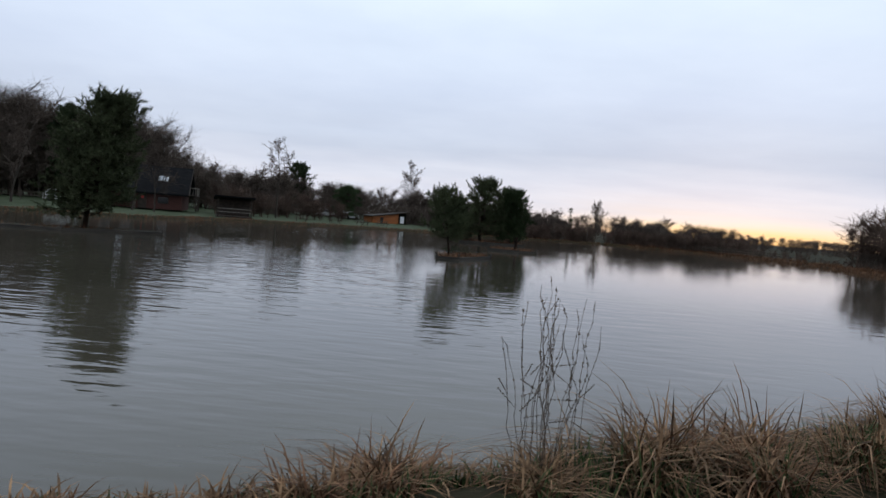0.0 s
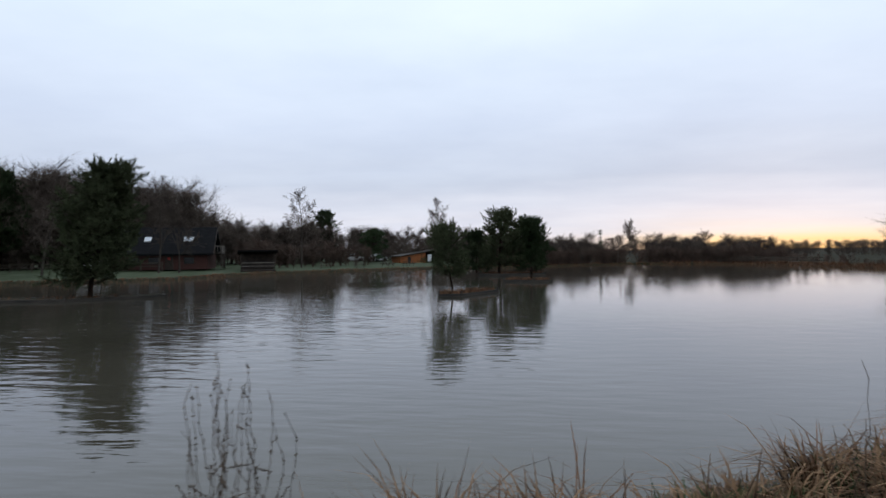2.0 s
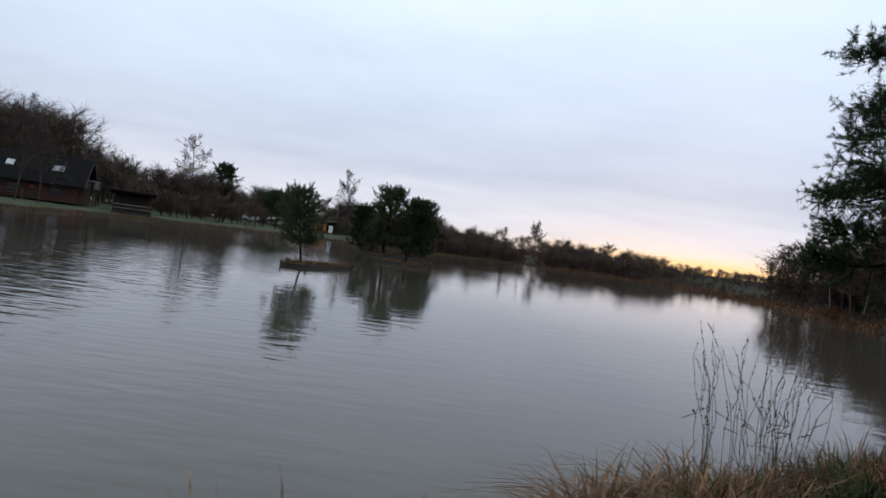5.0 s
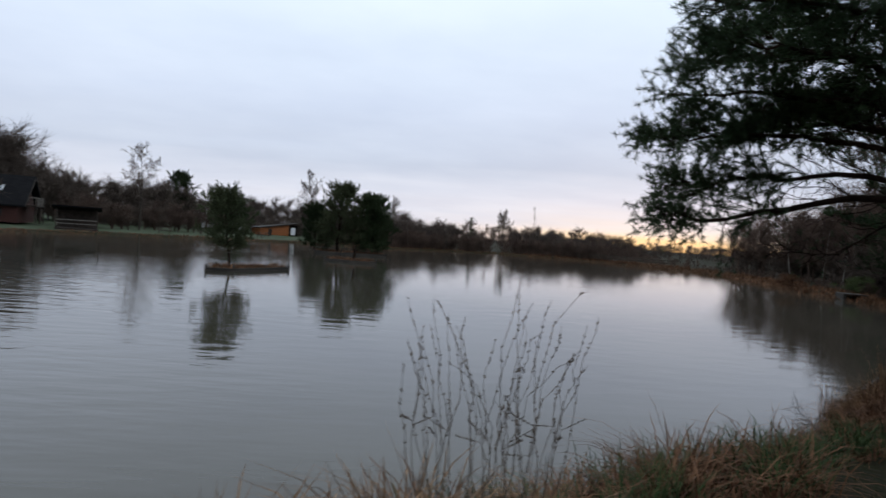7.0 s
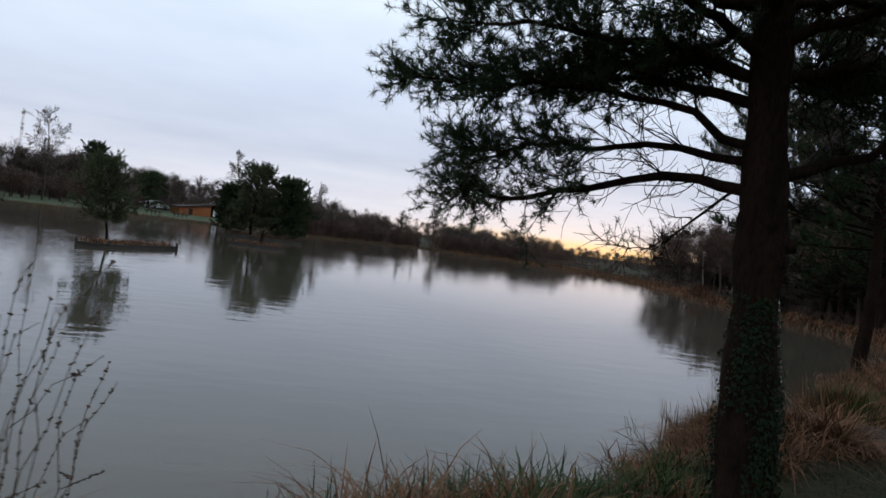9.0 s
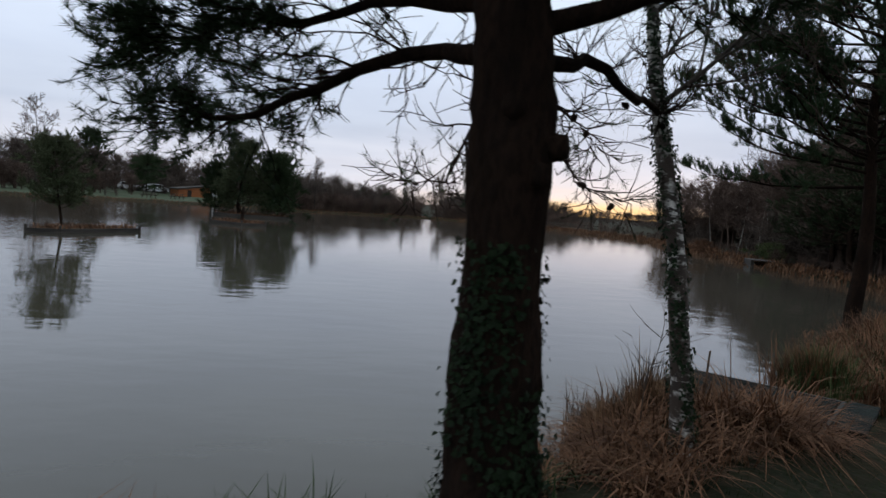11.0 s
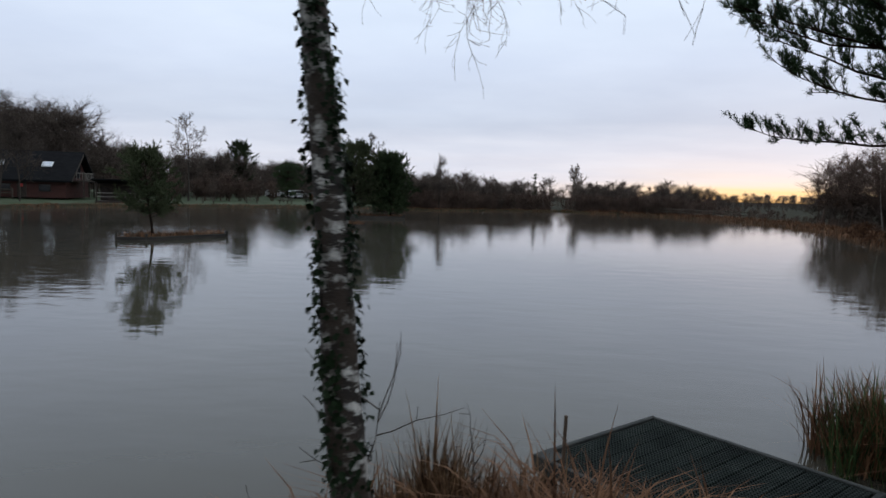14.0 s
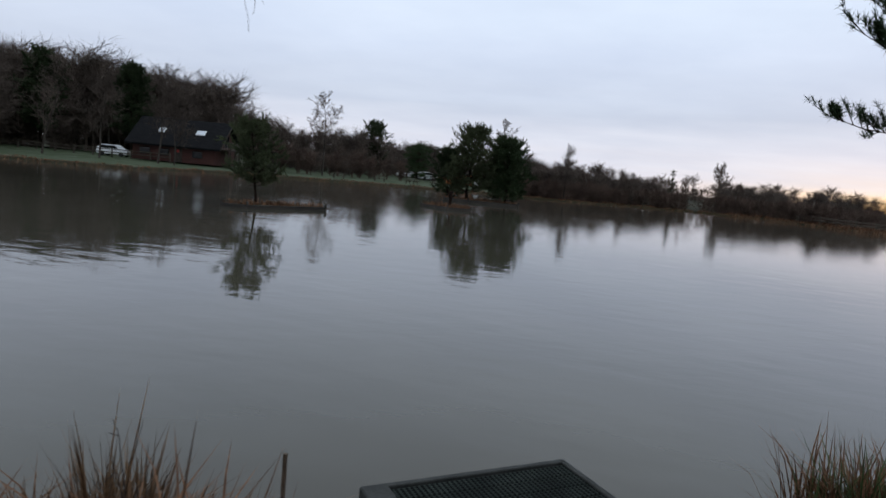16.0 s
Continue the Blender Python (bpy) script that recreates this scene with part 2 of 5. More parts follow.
def tufts(points, dirs, length, width, count, spread, rng):
    """Thin needle blades in a brush round each shoot."""
    P, D = np.repeat(np.asarray(points), count, axis=0), np.repeat(np.asarray(dirs), count, axis=0)
    n = len(P)
    d = D + rng.normal(0, spread, (n, 3))
    d /= np.linalg.norm(d, axis=1, keepdims=True) + 1e-9
    s = np.cross(d, rng.normal(0, 1, (n, 3)))
    s /= np.linalg.norm(s, axis=1, keepdims=True) + 1e-9
    ln = length * rng.uniform(0.65, 1.15, (n, 1))
    start = P + D * rng.uniform(-0.6, 0.3, (n, 1)) * length
    v = np.stack([start - s * width / 2, start + s * width / 2, start + d * ln], axis=1)
    return v.reshape(-1, 3), np.arange(n * 3).reshape(-1, 3)


def unit(v):
    return v / (np.linalg.norm(v) + 1e-9)


def branch(rng, segs, tips, p, d, length, r, depth, bend=0.18, lift=0.05, kids=4, steps=4, ratio=0.6, angle=0.8):
    """A limb that bends as it goes and forks into finer ones."""
    p, d = np.array(p, float), unit(np.array(d, float))
    for i in range(steps):
        d = unit(d + rng.normal(0, bend, 3) + np.array([0, 0, lift]))
        q = p + d * length / steps
        ra, rb = r * (1 - 0.75 * i / steps), r * (1 - 0.75 * (i + 1) / steps)
        segs.append((*p, *q, ra, rb))
        if depth > 0:
            for _ in range(int(rng.integers(max(1, kids // 2 - 1), kids)) if i > 0 else 1 if depth > 1 else 0):
                side = unit(np.cross(d, rng.normal(0, 1, 3)))
                k = unit(d * math.cos(angle) + side * math.sin(angle) * rng.uniform(0.7, 1.2))
                at = p + (q - p) * rng.uniform(0.2, 1)
                branch(rng, segs, tips, at, k, length * ratio * rng.uniform(0.6, 1.1) * (1 - 0.35 * i / steps), rb * 0.6, depth - 1, bend * 1.15, lift, kids, max(2, steps - 1), ratio, angle)
        p = q
    tips.append((*p, *d))


def bare_segments(seed, height, spread=0.5, depth=3, trunk=0.05, fork=0.25, kids=4, thin=0.0):
    rng = np.random.default_rng(seed)
    tr, tw, tips = [], [], []
    p, d = np.zeros(3), np.array([0, 0, 1.0])
    n = 9
    r = height * trunk / 2
    for i in range(n):
        d = unit(d + rng.normal(0, 0.06, 3) + np.array([0, 0, 0.06]))
        q = p + d * height * 0.86 / n
        ra, rb = r * (1 - 0.88 * i / n), r * (1 - 0.88 * (i + 1) / n)
        tr.append((*p, *q, ra, rb))
        h = (i + 1) / n
        if h > fork:
            for _ in range(int(rng.integers(2, 5))):
                a = rng.uniform(0, 2 * math.pi)
                up = 0.75 + 0.6 * h
                k = unit(np.array([math.cos(a), math.sin(a), up * rng.uniform(0.7, 1.3)]))
                ln = height * spread * (1.15 - 0.75 * h) * rng.uniform(0.6, 1.1)
                branch(rng, tw, tips, p + (q - p) * rng.uniform(0, 1), k, ln, rb * 0.5, depth - 1, 0.14, 0.08, kids)
        p = q
    tw = np.array(tw)
    if thin:
        tw[:, 6:8] = np.maximum(tw[:, 6:8], thin)
    return np.array(tr), tw


def pipe(points, radii, sides=12, rng=None, rough=0.0):
    """One continuous round limb along points, with an uneven skin."""
    P, R = np.asarray(points, float), np.asarray(radii, float)
    n = len(P)
    V = []
    for i in range(n):
        d = unit(P[min(i + 1, n - 1)] - P[max(i - 1, 0)])
        u = unit(np.cross(d, [0.31, 0.95, 0.05] if abs(d[2]) > 0.5 else [0, 0, 1.0]))
        w = np.cross(d, u)
        for k in range(sides):
            a = 2 * math.pi * k / sides
            r = R[i] * (1 + (rng.normal(0, rough) if rng is not None else 0))
            V.append(P[i] + (u * math.cos(a) + w * math.sin(a)) * r)
    F = [(i * sides + k, i * sides + (k + 1) % sides, (i + 1) * sides + (k + 1) % sides, (i + 1) * sides + k) for i in range(n - 1) for k in range(sides)]
    return np.array(V), np.array(F)


def trunk_of(segs, sides=8, rng=None, rough=0.0):
    s = np.asarray(segs)
    return pipe(np.concatenate([s[:, 0:3], s[-1:, 3:6]]), np.concatenate([s[:, 6], s[-1:, 7]]), sides, rng, rough)


def stuff(ob):
    return tagged(ob, kind="stuff")


def bare_tree(name, m, seed, height, label, spread=0.5, depth=3, trunk=0.045, fork=0.3, kids=4, thin=0.006, bark=None, twig=None, group=""):
    tr, tw = bare_segments(seed, height, spread, depth, trunk, fork, kids, thin)
    t = thing(name, m, label, "tree", group)
    link("trunk", mesh_of("trunk", *trunk_of(tr, 8), bark or M_BARK, True), t)
    stuff(link("crown", mesh_of("crown", *tubes(tw, 3), twig or M_TWIG), t))
    return t


def evergreen(name, m, seed, height, radius, label, bare=0.2, clumps=110, blade=0.16, per=70, size=0.42, shape="round", lean=(0, 0), trunk=0.04, leaf=None):
    """A far evergreen: trunk, limbs, and a crown of many uneven clumps of needles with gaps between them."""
    rng = np.random.default_rng(seed)
    t = thing(name, m, label, "tree")
    limbs, pts, dirs = [], [], []
    n = 6
    ax = [np.array([lean[0] * (i / n) ** 1.3, lean[1] * (i / n) ** 1.3, height * 0.9 * i / n]) + (rng.normal(0, 0.006 * height, 3) if i else 0) for i in range(n + 1)]
    R = [max(0.02, height * trunk / 2 * (1 - 0.85 * i / n)) for i in range(n + 1)]
    link("trunk", mesh_of("trunk", *pipe(ax, R, 8, rng, 0.05), M_PINEBARK, True), t)
    for _ in range(clumps):
        h = rng.uniform(0, 1) ** (0.8 if shape == "round" else 1.25)
        if shape == "round":
            rr = math.sqrt(max(0.03, 1 - (2 * h - 0.8) ** 2 / 1.45))
        else:
            rr = (1 - h) ** 0.8 + 0.06
        a = rng.uniform(0, 6.283)
        rr *= 0.74 + 0.36 * math.sin(3 * a + 9 * h + seed) * math.cos(2 * a - 5 * h) + rng.uniform(-0.08, 0.14)
        q = math.sqrt(rng.uniform(0.12, 1))
        zc = height * (bare + (0.97 - bare) * h)
        o = np.array(ax[min(n, int(zc / height / 0.9 * n))])
        c = np.array([o[0] + radius * rr * q * math.cos(a), o[1] + radius * rr * q * math.sin(a), zc])
        limbs.append((o[0], o[1], max(0.1, zc - 0.35 * radius * rr * q), *c, 0.012 * height * 0.35, 0.008))
        k = per
        sz = size * rng.uniform(0.45, 1.4)
        g = rng.normal(0, 1, (k, 3))
        g /= np.linalg.norm(g, axis=1, keepdims=True)
        pos = c + g * (sz * rng.uniform(0.2, 1, (k, 1))) * np.array([1.15, 1.15, 0.6])
        pts.append(pos)
        dirs.append(g + np.array([0, 0, 0.35]))
    stuff(link("limb_frame", mesh_of("limb_frame", *tubes(limbs, 4), M_PINEBARK), t))
    P, D = np.concatenate(pts), np.concatenate(dirs)
    stuff(link("crown", mesh_of("crown", *tufts(P, D, blade * 1.15, blade * 0.2, 2, 0.6, rng), leaf or M_FARLEAF), t))
    return t


def airy_pine(name, m, seed, height, radius, label, bare=0.2, shape="round", limbs=60, lean=(0, 0), trunk=0.04, blade=0.2, wide=0.034, leaf=None, twist=0.35, group=""):
    """A pine with rising limbs, side shoots and brushes of needles, ragged and open at its outline."""
    rng = np.random.default_rng(seed)
    t = thing(name, m, label, "tree", group)
    n = 8
    u = np.linspace(0, 1, n + 1)
    ax = np.stack([lean[0] * u ** 1.2, lean[1] * u ** 1.2, height * 0.93 * u], 1)
    ax[1:] += rng.normal(0, 0.008 * height, (n, 3)) * np.array([1, 1, 0.2])
    R = np.maximum(0.015, height * trunk / 2 * (1 - 0.9 * u))
    link("trunk", mesh_of("trunk", *pipe(ax, R, 8, rng, 0.06), M_PINEBARK, True), t)
    tw, pts, dirs = [], [], []
    for i in range(limbs):
        h = (i + rng.uniform(0, 1)) / limbs
        z = height * (bare + (0.92 - bare) * h)
        o = np.array([np.interp(z, ax[:, 2], ax[:, k]) for k in range(3)])
        prof = math.sqrt(max(0.05, 1 - (2 * h - 0.72) ** 2 / 1.75)) if shape == "round" else (1 - h) ** 0.75 * 0.95 + 0.1
        ln = radius * prof * rng.uniform(0.62, 1.12)
        a = i * 2.4 + rng.normal(0, twist)
        p, d = o, unit(np.array([math.cos(a), math.sin(a), 0.1 + 0.8 * h ** 1.5]))
        r = max(0.012, 0.012 * height * (1 - 0.7 * h) * 0.5)
        for s in range(5):
            d = unit(d + rng.normal(0, 0.12, 3) + np.array([0, 0, 0.07]))
            q = p + d * ln / 5
            tw.append((*p, *q, r * (1 - s / 6), r * (1 - (s + 1) / 6)))
            if s:
                for _ in range(4):
                    e = unit(d * 0.7 + rng.normal(0, 0.55, 3) + np.array([0, 0, 0.3]))
                    a0 = p + (q - p) * rng.uniform(0, 1)
                    b0 = a0 + e * radius * rng.uniform(0.12, 0.30)
                    tw.append((*a0, *b0, r * 0.35, r * 0.2))
                    for f in (0.45, 0.75, 1.0):
                        pts.append(a0 + (b0 - a0) * f)
                        dirs.append(unit(e + rng.normal(0, 0.3, 3) + np.array([0, 0, 0.25])))
            p = q
        pts.append(p)
        dirs.append(d)
    stuff(link("limb_frame", mesh_of("limb_frame", *tubes(tw, 3), M_PINEBARK), t))
    stuff(link("crown", mesh_of("crown", *tufts(pts, dirs, blade, wide, 11, 0.6, rng), leaf or M_FARLEAF), t))
    return t


def ivy(rng, path, radii, count, size, lo, hi, patch=2.0, out=0.03):
    """Ivy leaves, folded along their midrib, in patches on a trunk."""
    P, R = np.asarray(path, float), np.asarray(radii, float)
    V, F = [], []
    while len(V) < count * 6:
        z = rng.uniform(lo, hi)
        i = int(np.clip(np.searchsorted(P[:, 2], z) - 1, 0, len(P) - 2))
        f = (z - P[i, 2]) / (P[i + 1, 2] - P[i, 2] + 1e-6)
        c, r = P[i] + (P[i + 1] - P[i]) * f, R[i] + (R[i + 1] - R[i]) * f
        a = rng.uniform(0, 6.283)
        if math.sin(patch * z + 2 * a + 1.0) + 0.7 * math.sin(3.1 * patch * z - 3 * a) + rng.uniform(-0.9, 0.6) < 0.0:
            continue
        o = np.array([math.cos(a), math.sin(a), 0])
        w = np.array([-math.sin(a), math.cos(a), 0])
        p = c + o * (r + abs(rng.normal(0, out)))
        sz = size * rng.uniform(0.5, 1.2)
        d = unit(np.array([0, 0, -1.0]) + o * rng.uniform(0.0, 1.2) + w * rng.normal(0, 0.6))
        s = unit(np.cross(d, o) + rng.normal(0, 0.25, 3))
        up = unit(np.cross(s, d))
        b = len(V)
        V += [p, p + d * sz * 0.35 + s * sz * 0.5 + up * sz * 0.15, p + d * sz * 0.65 + s * sz * 0.25 + up * sz * 0.1, p + d * sz, p + d * sz * 0.65 - s * sz * 0.25 + up * sz * 0.1, p + d * sz * 0.35 - s * sz * 0.5 + up * sz * 0.15]
        F += [(b, b + 1, b + 2), (b, b + 2, b + 3), (b, b + 3, b + 4), (b, b + 4, b + 5)]
    return np.array(V), np.array(F)


def blades(points, heights, rng, width=0.008, lean=0.45, droop=0.6, heading=None, hstd=0.35):
    """Grass blades that rise and arch over: four-sided strips to a point."""
    P = np.asarray(points, float)
    n = len(P)
    H = np.asarray(heights, float)
    a = rng.uniform(0, 2 * math.pi, n) if heading is None else rng.normal(heading, 1.1, n)
    out = np.stack([np.cos(a), np.sin(a), np.zeros(n)], 1)
    side = np.stack([-np.sin(a), np.cos(a), np.zeros(n)], 1)
    ln = np.abs(rng.normal(lean, hstd * lean, n))[:, None]
    dr = np.abs(rng.normal(droop, 0.5 * droop, n))[:, None]
    rows = []
    for u, w in ((0, 1.0), (0.4, 0.85), (0.75, 0.55), (1.0, 0.0)):
        c = P + out * (ln * u + dr * u ** 3 * 0.5) * H[:, None] + np.array([0, 0, 1.0]) * ((u - 0.33 * dr * u ** 3) * H[:, None])
        wd = width * w * rng.uniform(0.7, 1.3, (n, 1))
        rows.append((c - side * wd / 2, c + side * wd / 2))
    v = np.stack([rows[0][0], rows[0][1], rows[1][0], rows[1][1], rows[2][0], rows[2][1], rows[3][0]], 1).reshape(-1, 3)
    b = np.arange(n)[:, None] * 7
    f = np.concatenate([b + np.array(t) for t in ((0, 1, 3), (0, 3, 2), (2, 3, 5), (2, 5, 4), (4, 5, 6))])
    return v, f


# ---- the large structure: lake, ground ----
SHORE = [(-40, -15), (-25, -7.2), (-18, -2.1), (-16, -1.25), (-14.5, -0.8), (-12.5, 0.3), (-10, 2.0), (-8.3, 2.95), (-6.8, 4.05), (-5.5, 4.95), (-4.5, 5.45), (-3.6, 5.95),
         (-2.8, 6.8), (-1.5, 7.7), (0.2, 7.7), (1.3, 8.2), (2.6, 9.2), (3.7, 11.2), (4.9, 13.0), (6.2, 15.0), (9, 15.6), (14, 17.6), (16.4, 22), (18.0, 27), (19.0, 33), (20.2, 40), (22.2, 50), (24.8, 60),
         (26, 68), (26.2, 78), (24, 88), (20, 95), (14, 101), (6, 104), (-3, 100), (-8, 94), (-11, 91), (-20, 91), (-30, 84), (-38, 74), (-42, 69), (-45, 63.5),
         (-44.5, 58), (-46, 53), (-49, 50), (-56, 47), (-66, 44), (-82, 35), (-86, 15), (-70, -8), (-55, -16)]


def shore_distance(X, Y):
    """Metres from the waterline: positive on land, negative on the lake."""
    P = np.array(SHORE, float)
    Q = np.roll(P, -1, axis=0)
    best = np.full(X.shape, 1e9)
    inside = np.zeros(X.shape, bool)
    for (ax, ay), (bx, by) in zip(P, Q):
        ex, ey = bx - ax, by - ay
        t = np.clip(((X - ax) * ex + (Y - ay) * ey) / (ex * ex + ey * ey), 0, 1)
        best = np.minimum(best, np.hypot(X - ax - t * ex, Y - ay - t * ey))
        hit = ((ay > Y) != (by > Y)) & (X < (bx - ax) * (Y - ay) / (by - ay + 1e-12) + ax)
        inside ^= hit
    return np.where(inside, -best, best)


def ground_height(X, Y):
    X, Y = np.asarray(X, float), np.asarray(Y, float)
    d = shore_distance(X, Y)
    s = np.clip((d + 1.4) / 2.3, 0, 1)
    near = np.clip((24 - Y) / 10, 0, 1)
    z = -0.9 + (1.12 + 0.24 * near) * s * s * (3 - 2 * s)
    z = z + 0.16 * near * np.clip((d - 0.8) / 2.0, 0, 1) + np.clip((d - 4) / 40, 0, 1) * 0.5
    wob = 0.05 * np.sin(X * 1.3 + 0.7 * Y) * np.cos(Y * 1.1 - 0.4 * X) + 0.03 * np.sin(X * 3.1 - Y * 2.3)
    return z + wob * np.clip(d, 0, 1)


def gz(x, y):
    return float(ground_height(np.array([x]), np.array([y]))[0])


def graded(lo, hi, step, far_lo, far_hi):
    mid = list(np.arange(lo, hi + 1e-6, step))
    k, x = step, hi
    right, left = [], []
    while x < far_hi:
        k *= 1.35
        x += k
        right.append(x)
    k, x = step, lo
    while x > far_lo:
        k *= 1.35
        x -= k
        left.append(x)
    return np.array(left[::-1] + mid + right)


def build_ground():
    xs = np.unique(np.concatenate([graded(-95, 45, 1.0, -2500, 2500), np.arange(-20, 8, 0.33)]))
    ys = np.unique(np.concatenate([graded(-22, 132, 1.0, -2500, 2500), np.arange(-8, 13, 0.33)]))
    X, Y = np.meshgrid(xs, ys)
    Z = ground_height(X, Y)
    v = np.stack([X, Y, Z], -1).reshape(-1, 3)
    nx, ny = len(xs), len(ys)
    i, j = np.meshgrid(np.arange(nx - 1), np.arange(ny - 1))
    a = (j * nx + i).ravel()
    f = np.stack([a, a + 1, a + nx + 1, a + nx], 1)
    me = mesh_of("ground", v, f, M_GROUND, True)
    me.materials.append(M_LAWN)
    cx, cy = v[f].mean(1)[:, 0], v[f].mean(1)[:, 1]
    lawn = (shore_distance(cx, cy) > 2.0) & (cx < -20) & (cx > -110) & (cy > 44) & (cy < 170)
    me.polygons.foreach_set("material_index", lawn.astype(np.int32))
    tagged(link("ground", me), "damp turf and soil banks with a frosted lawn", "ground", kind="structure")


build_ground()
wm = mesh_of("water", [(-110, -40, 0), (45, -40, 0), (45, 140, 0), (-110, 140, 0)], [(0, 1, 2, 3)], M_WATER)
tagged(link("water", wm), "still grey fishing lake reflecting the pale sky", "water", kind="structure")


# ---- far woods ----
def far_kind(seed, fork, spread, trunk, limbs, twigs, width):
    """A leafless tree one metre tall for the woods: stem and limbs, and a haze of fine twigs."""
    rng = np.random.default_rng(seed)
    segs, pts, dirs = [], [], []
    p, d = np.zeros(3), np.array([0, 0, 1.0])
    for i in range(6):
        d = unit(d + rng.normal(0, 0.07, 3) + np.array([0, 0, 0.08]))
        q = p + d * 0.76 / 6
        r = trunk / 2 * (1 - 0.85 * i / 6)
        segs.append((*p, *q, r, r * 0.82))
        for _ in range(limbs):
            u = rng.uniform(0, 1)
            h = (i + u) / 6
            if h < fork:
                continue
            a = rng.uniform(0, 6.283)
            e = unit(np.array([math.cos(a), math.sin(a), rng.uniform(0.5, 1.3)]))
            o = p + (q - p) * u
            ln = spread * (1.1 - 0.5 * h) * rng.uniform(0.5, 1.1)
            for k in range(3):
                e = unit(e + rng.normal(0, 0.16, 3) + np.array([0, 0, 0.08]))
                o2 = o + e * ln / 3
                segs.append((*o, *o2, max(0.0022, r * 0.35 * (1 - k * 0.28)), max(0.0018, r * 0.35 * (1 - (k + 1) * 0.28))))
                for _ in range(twigs):
                    pts.append(o + (o2 - o) * rng.uniform(0, 1))
                    dirs.append(unit(e + rng.normal(0, 0.6, 3) + np.array([0, 0, 0.3])))
                o = o2
        p = q
    for _ in range(twigs * 3):
        pts.append(p - np.array([0, 0, 0.06]) * rng.uniform(0, 1))
        dirs.append(unit(rng.normal(0, 0.5, 3) + np.array([0, 0, 1.0])))
    v1, f1 = tubes(segs, 3)
    f1 = np.concatenate([f1[:, [0, 1, 2]], f1[:, [0, 2, 3]]])
    v2, f2 = tufts(pts, dirs, 0.13, width, 3, 0.5, rng)
    return np.concatenate([v1, v2]), np.concatenate([f1, f2 + len(v1)])


def far_woods(name, label, stands, seed, variants, material, fork=0.15, spread=0.36, trunk=0.024, limbs=5, twigs=4, width=0.0042):
    """Many leafless trees, joined: stands are rows of x, y, spread along, spread across, heading, how many, height."""
    rng = np.random.default_rng(seed)
    V, F, n = [], [], 0
    kinds = [far_kind(s, fork, spread, trunk, limbs, twigs, width) for s in variants]
    for x, y, along, across, head, count, h in stands:
        c, s = math.cos(radians(head)), math.sin(radians(head))
        A, B = rng.uniform(-along, along, count), rng.uniform(-across, across, count)
        PX, PY = x + A * c - B * s, y + A * s + B * c
        ok, Z = shore_distance(PX, PY) > 0.8, ground_height(PX, PY)
        for px, py, pz in zip(PX[ok], PY[ok], Z[ok]):
            hh = h * rng.uniform(0.74, 1.06)
            v, f = kinds[int(rng.integers(len(kinds)))]
            r = rng.uniform(0, 6.28)
            w = hh * rng.uniform(1.15, 1.8)
            cr, sr = math.cos(r) * w, math.sin(r) * w
            V.append(np.stack([v[:, 0] * cr - v[:, 1] * sr + px, v[:, 0] * sr + v[:, 1] * cr + py, v[:, 2] * hh + pz - 0.1], 1))
            F.append(f + n)
            n += len(v)
    ob = link(name, mesh_of(name, np.concatenate(V), np.concatenate(F), material))
    return tagged(ob, label, "woods", kind="stuff")


def shore_rows(x0, x1, y_min, off, across, gap, count, h):
    """Stands of trees set back from the far shore, from x0 to x1."""
    rows = []
    P = [p for p in SHORE if p[1] > y_min]
    for (ax, ay), (bx, by) in zip(P, P[1:]):
        L = math.hypot(bx - ax, by - ay)
        nx, ny = (by - ay) / L, -(bx - ax) / L
        k = max(1, round(L / gap))
        for i in range(k):
            u = (i + 0.5) / k
            x, y = ax + (bx - ax) * u + nx * off, ay + (by - ay) * u + ny * off
            if x0 < x < x1:
                rows.append((x, y, gap * 0.6, across, math.degrees(math.atan2(by - ay, bx - ax)), count, h))
    return rows


far_woods("far_woods", "leafless brown winter woods beyond the lake", shore_rows(-20, 26, 85, 13, 8, 4, 30, 4.7) + [(-6, 104, 4, 4, 0, 16, 4.2), 
    (-20, 128, 12, 6, -35, 46, 6.8), (28, 112, 10, 6, -40, 34, 3.2), (-40, 132, 16, 6, -30, 56, 8.0), (-58, 120, 14, 7, -35, 46, 9.0), (-68, 104, 8, 6, -30, 30, 9.5),
], 5, (11, 12, 13, 14, 15), M_TWIG)
far_woods("distant_treeline", "hazy treeline beyond the fields", [
    (60, 190, 60, 12, 0, 120, 4.6), (46, 140, 26, 10, -15, 70, 3.6), (62, 110, 14, 20, 0, 40, 4.0), (-20, 200, 70, 12, 0, 90, 8.5), (-120, 180, 50, 12, 20, 70, 11), (150, 170, 60, 14, -10, 90, 5.0),
], 16, (26, 27), M_TWIG, fork=0.05, limbs=3, twigs=3, width=0.007)
far_woods("far_thicket", "low leafless birch scrub along the far shore", shore_rows(-17, 25, 85, 4.0, 3.0, 3, 20, 2.9) + [(-6, 99.5, 3, 2, 0, 16, 2.6)] + shore_rows(-20, 40, 18, 1.7, 0.7, 2.5, 4, 1.1) + [(30, 98, 4, 12, 0, 40, 1.6)],
          6, (21, 22, 23), M_TWIGRED, fork=0.0, spread=0.45, limbs=3, twigs=4, width=0.006)
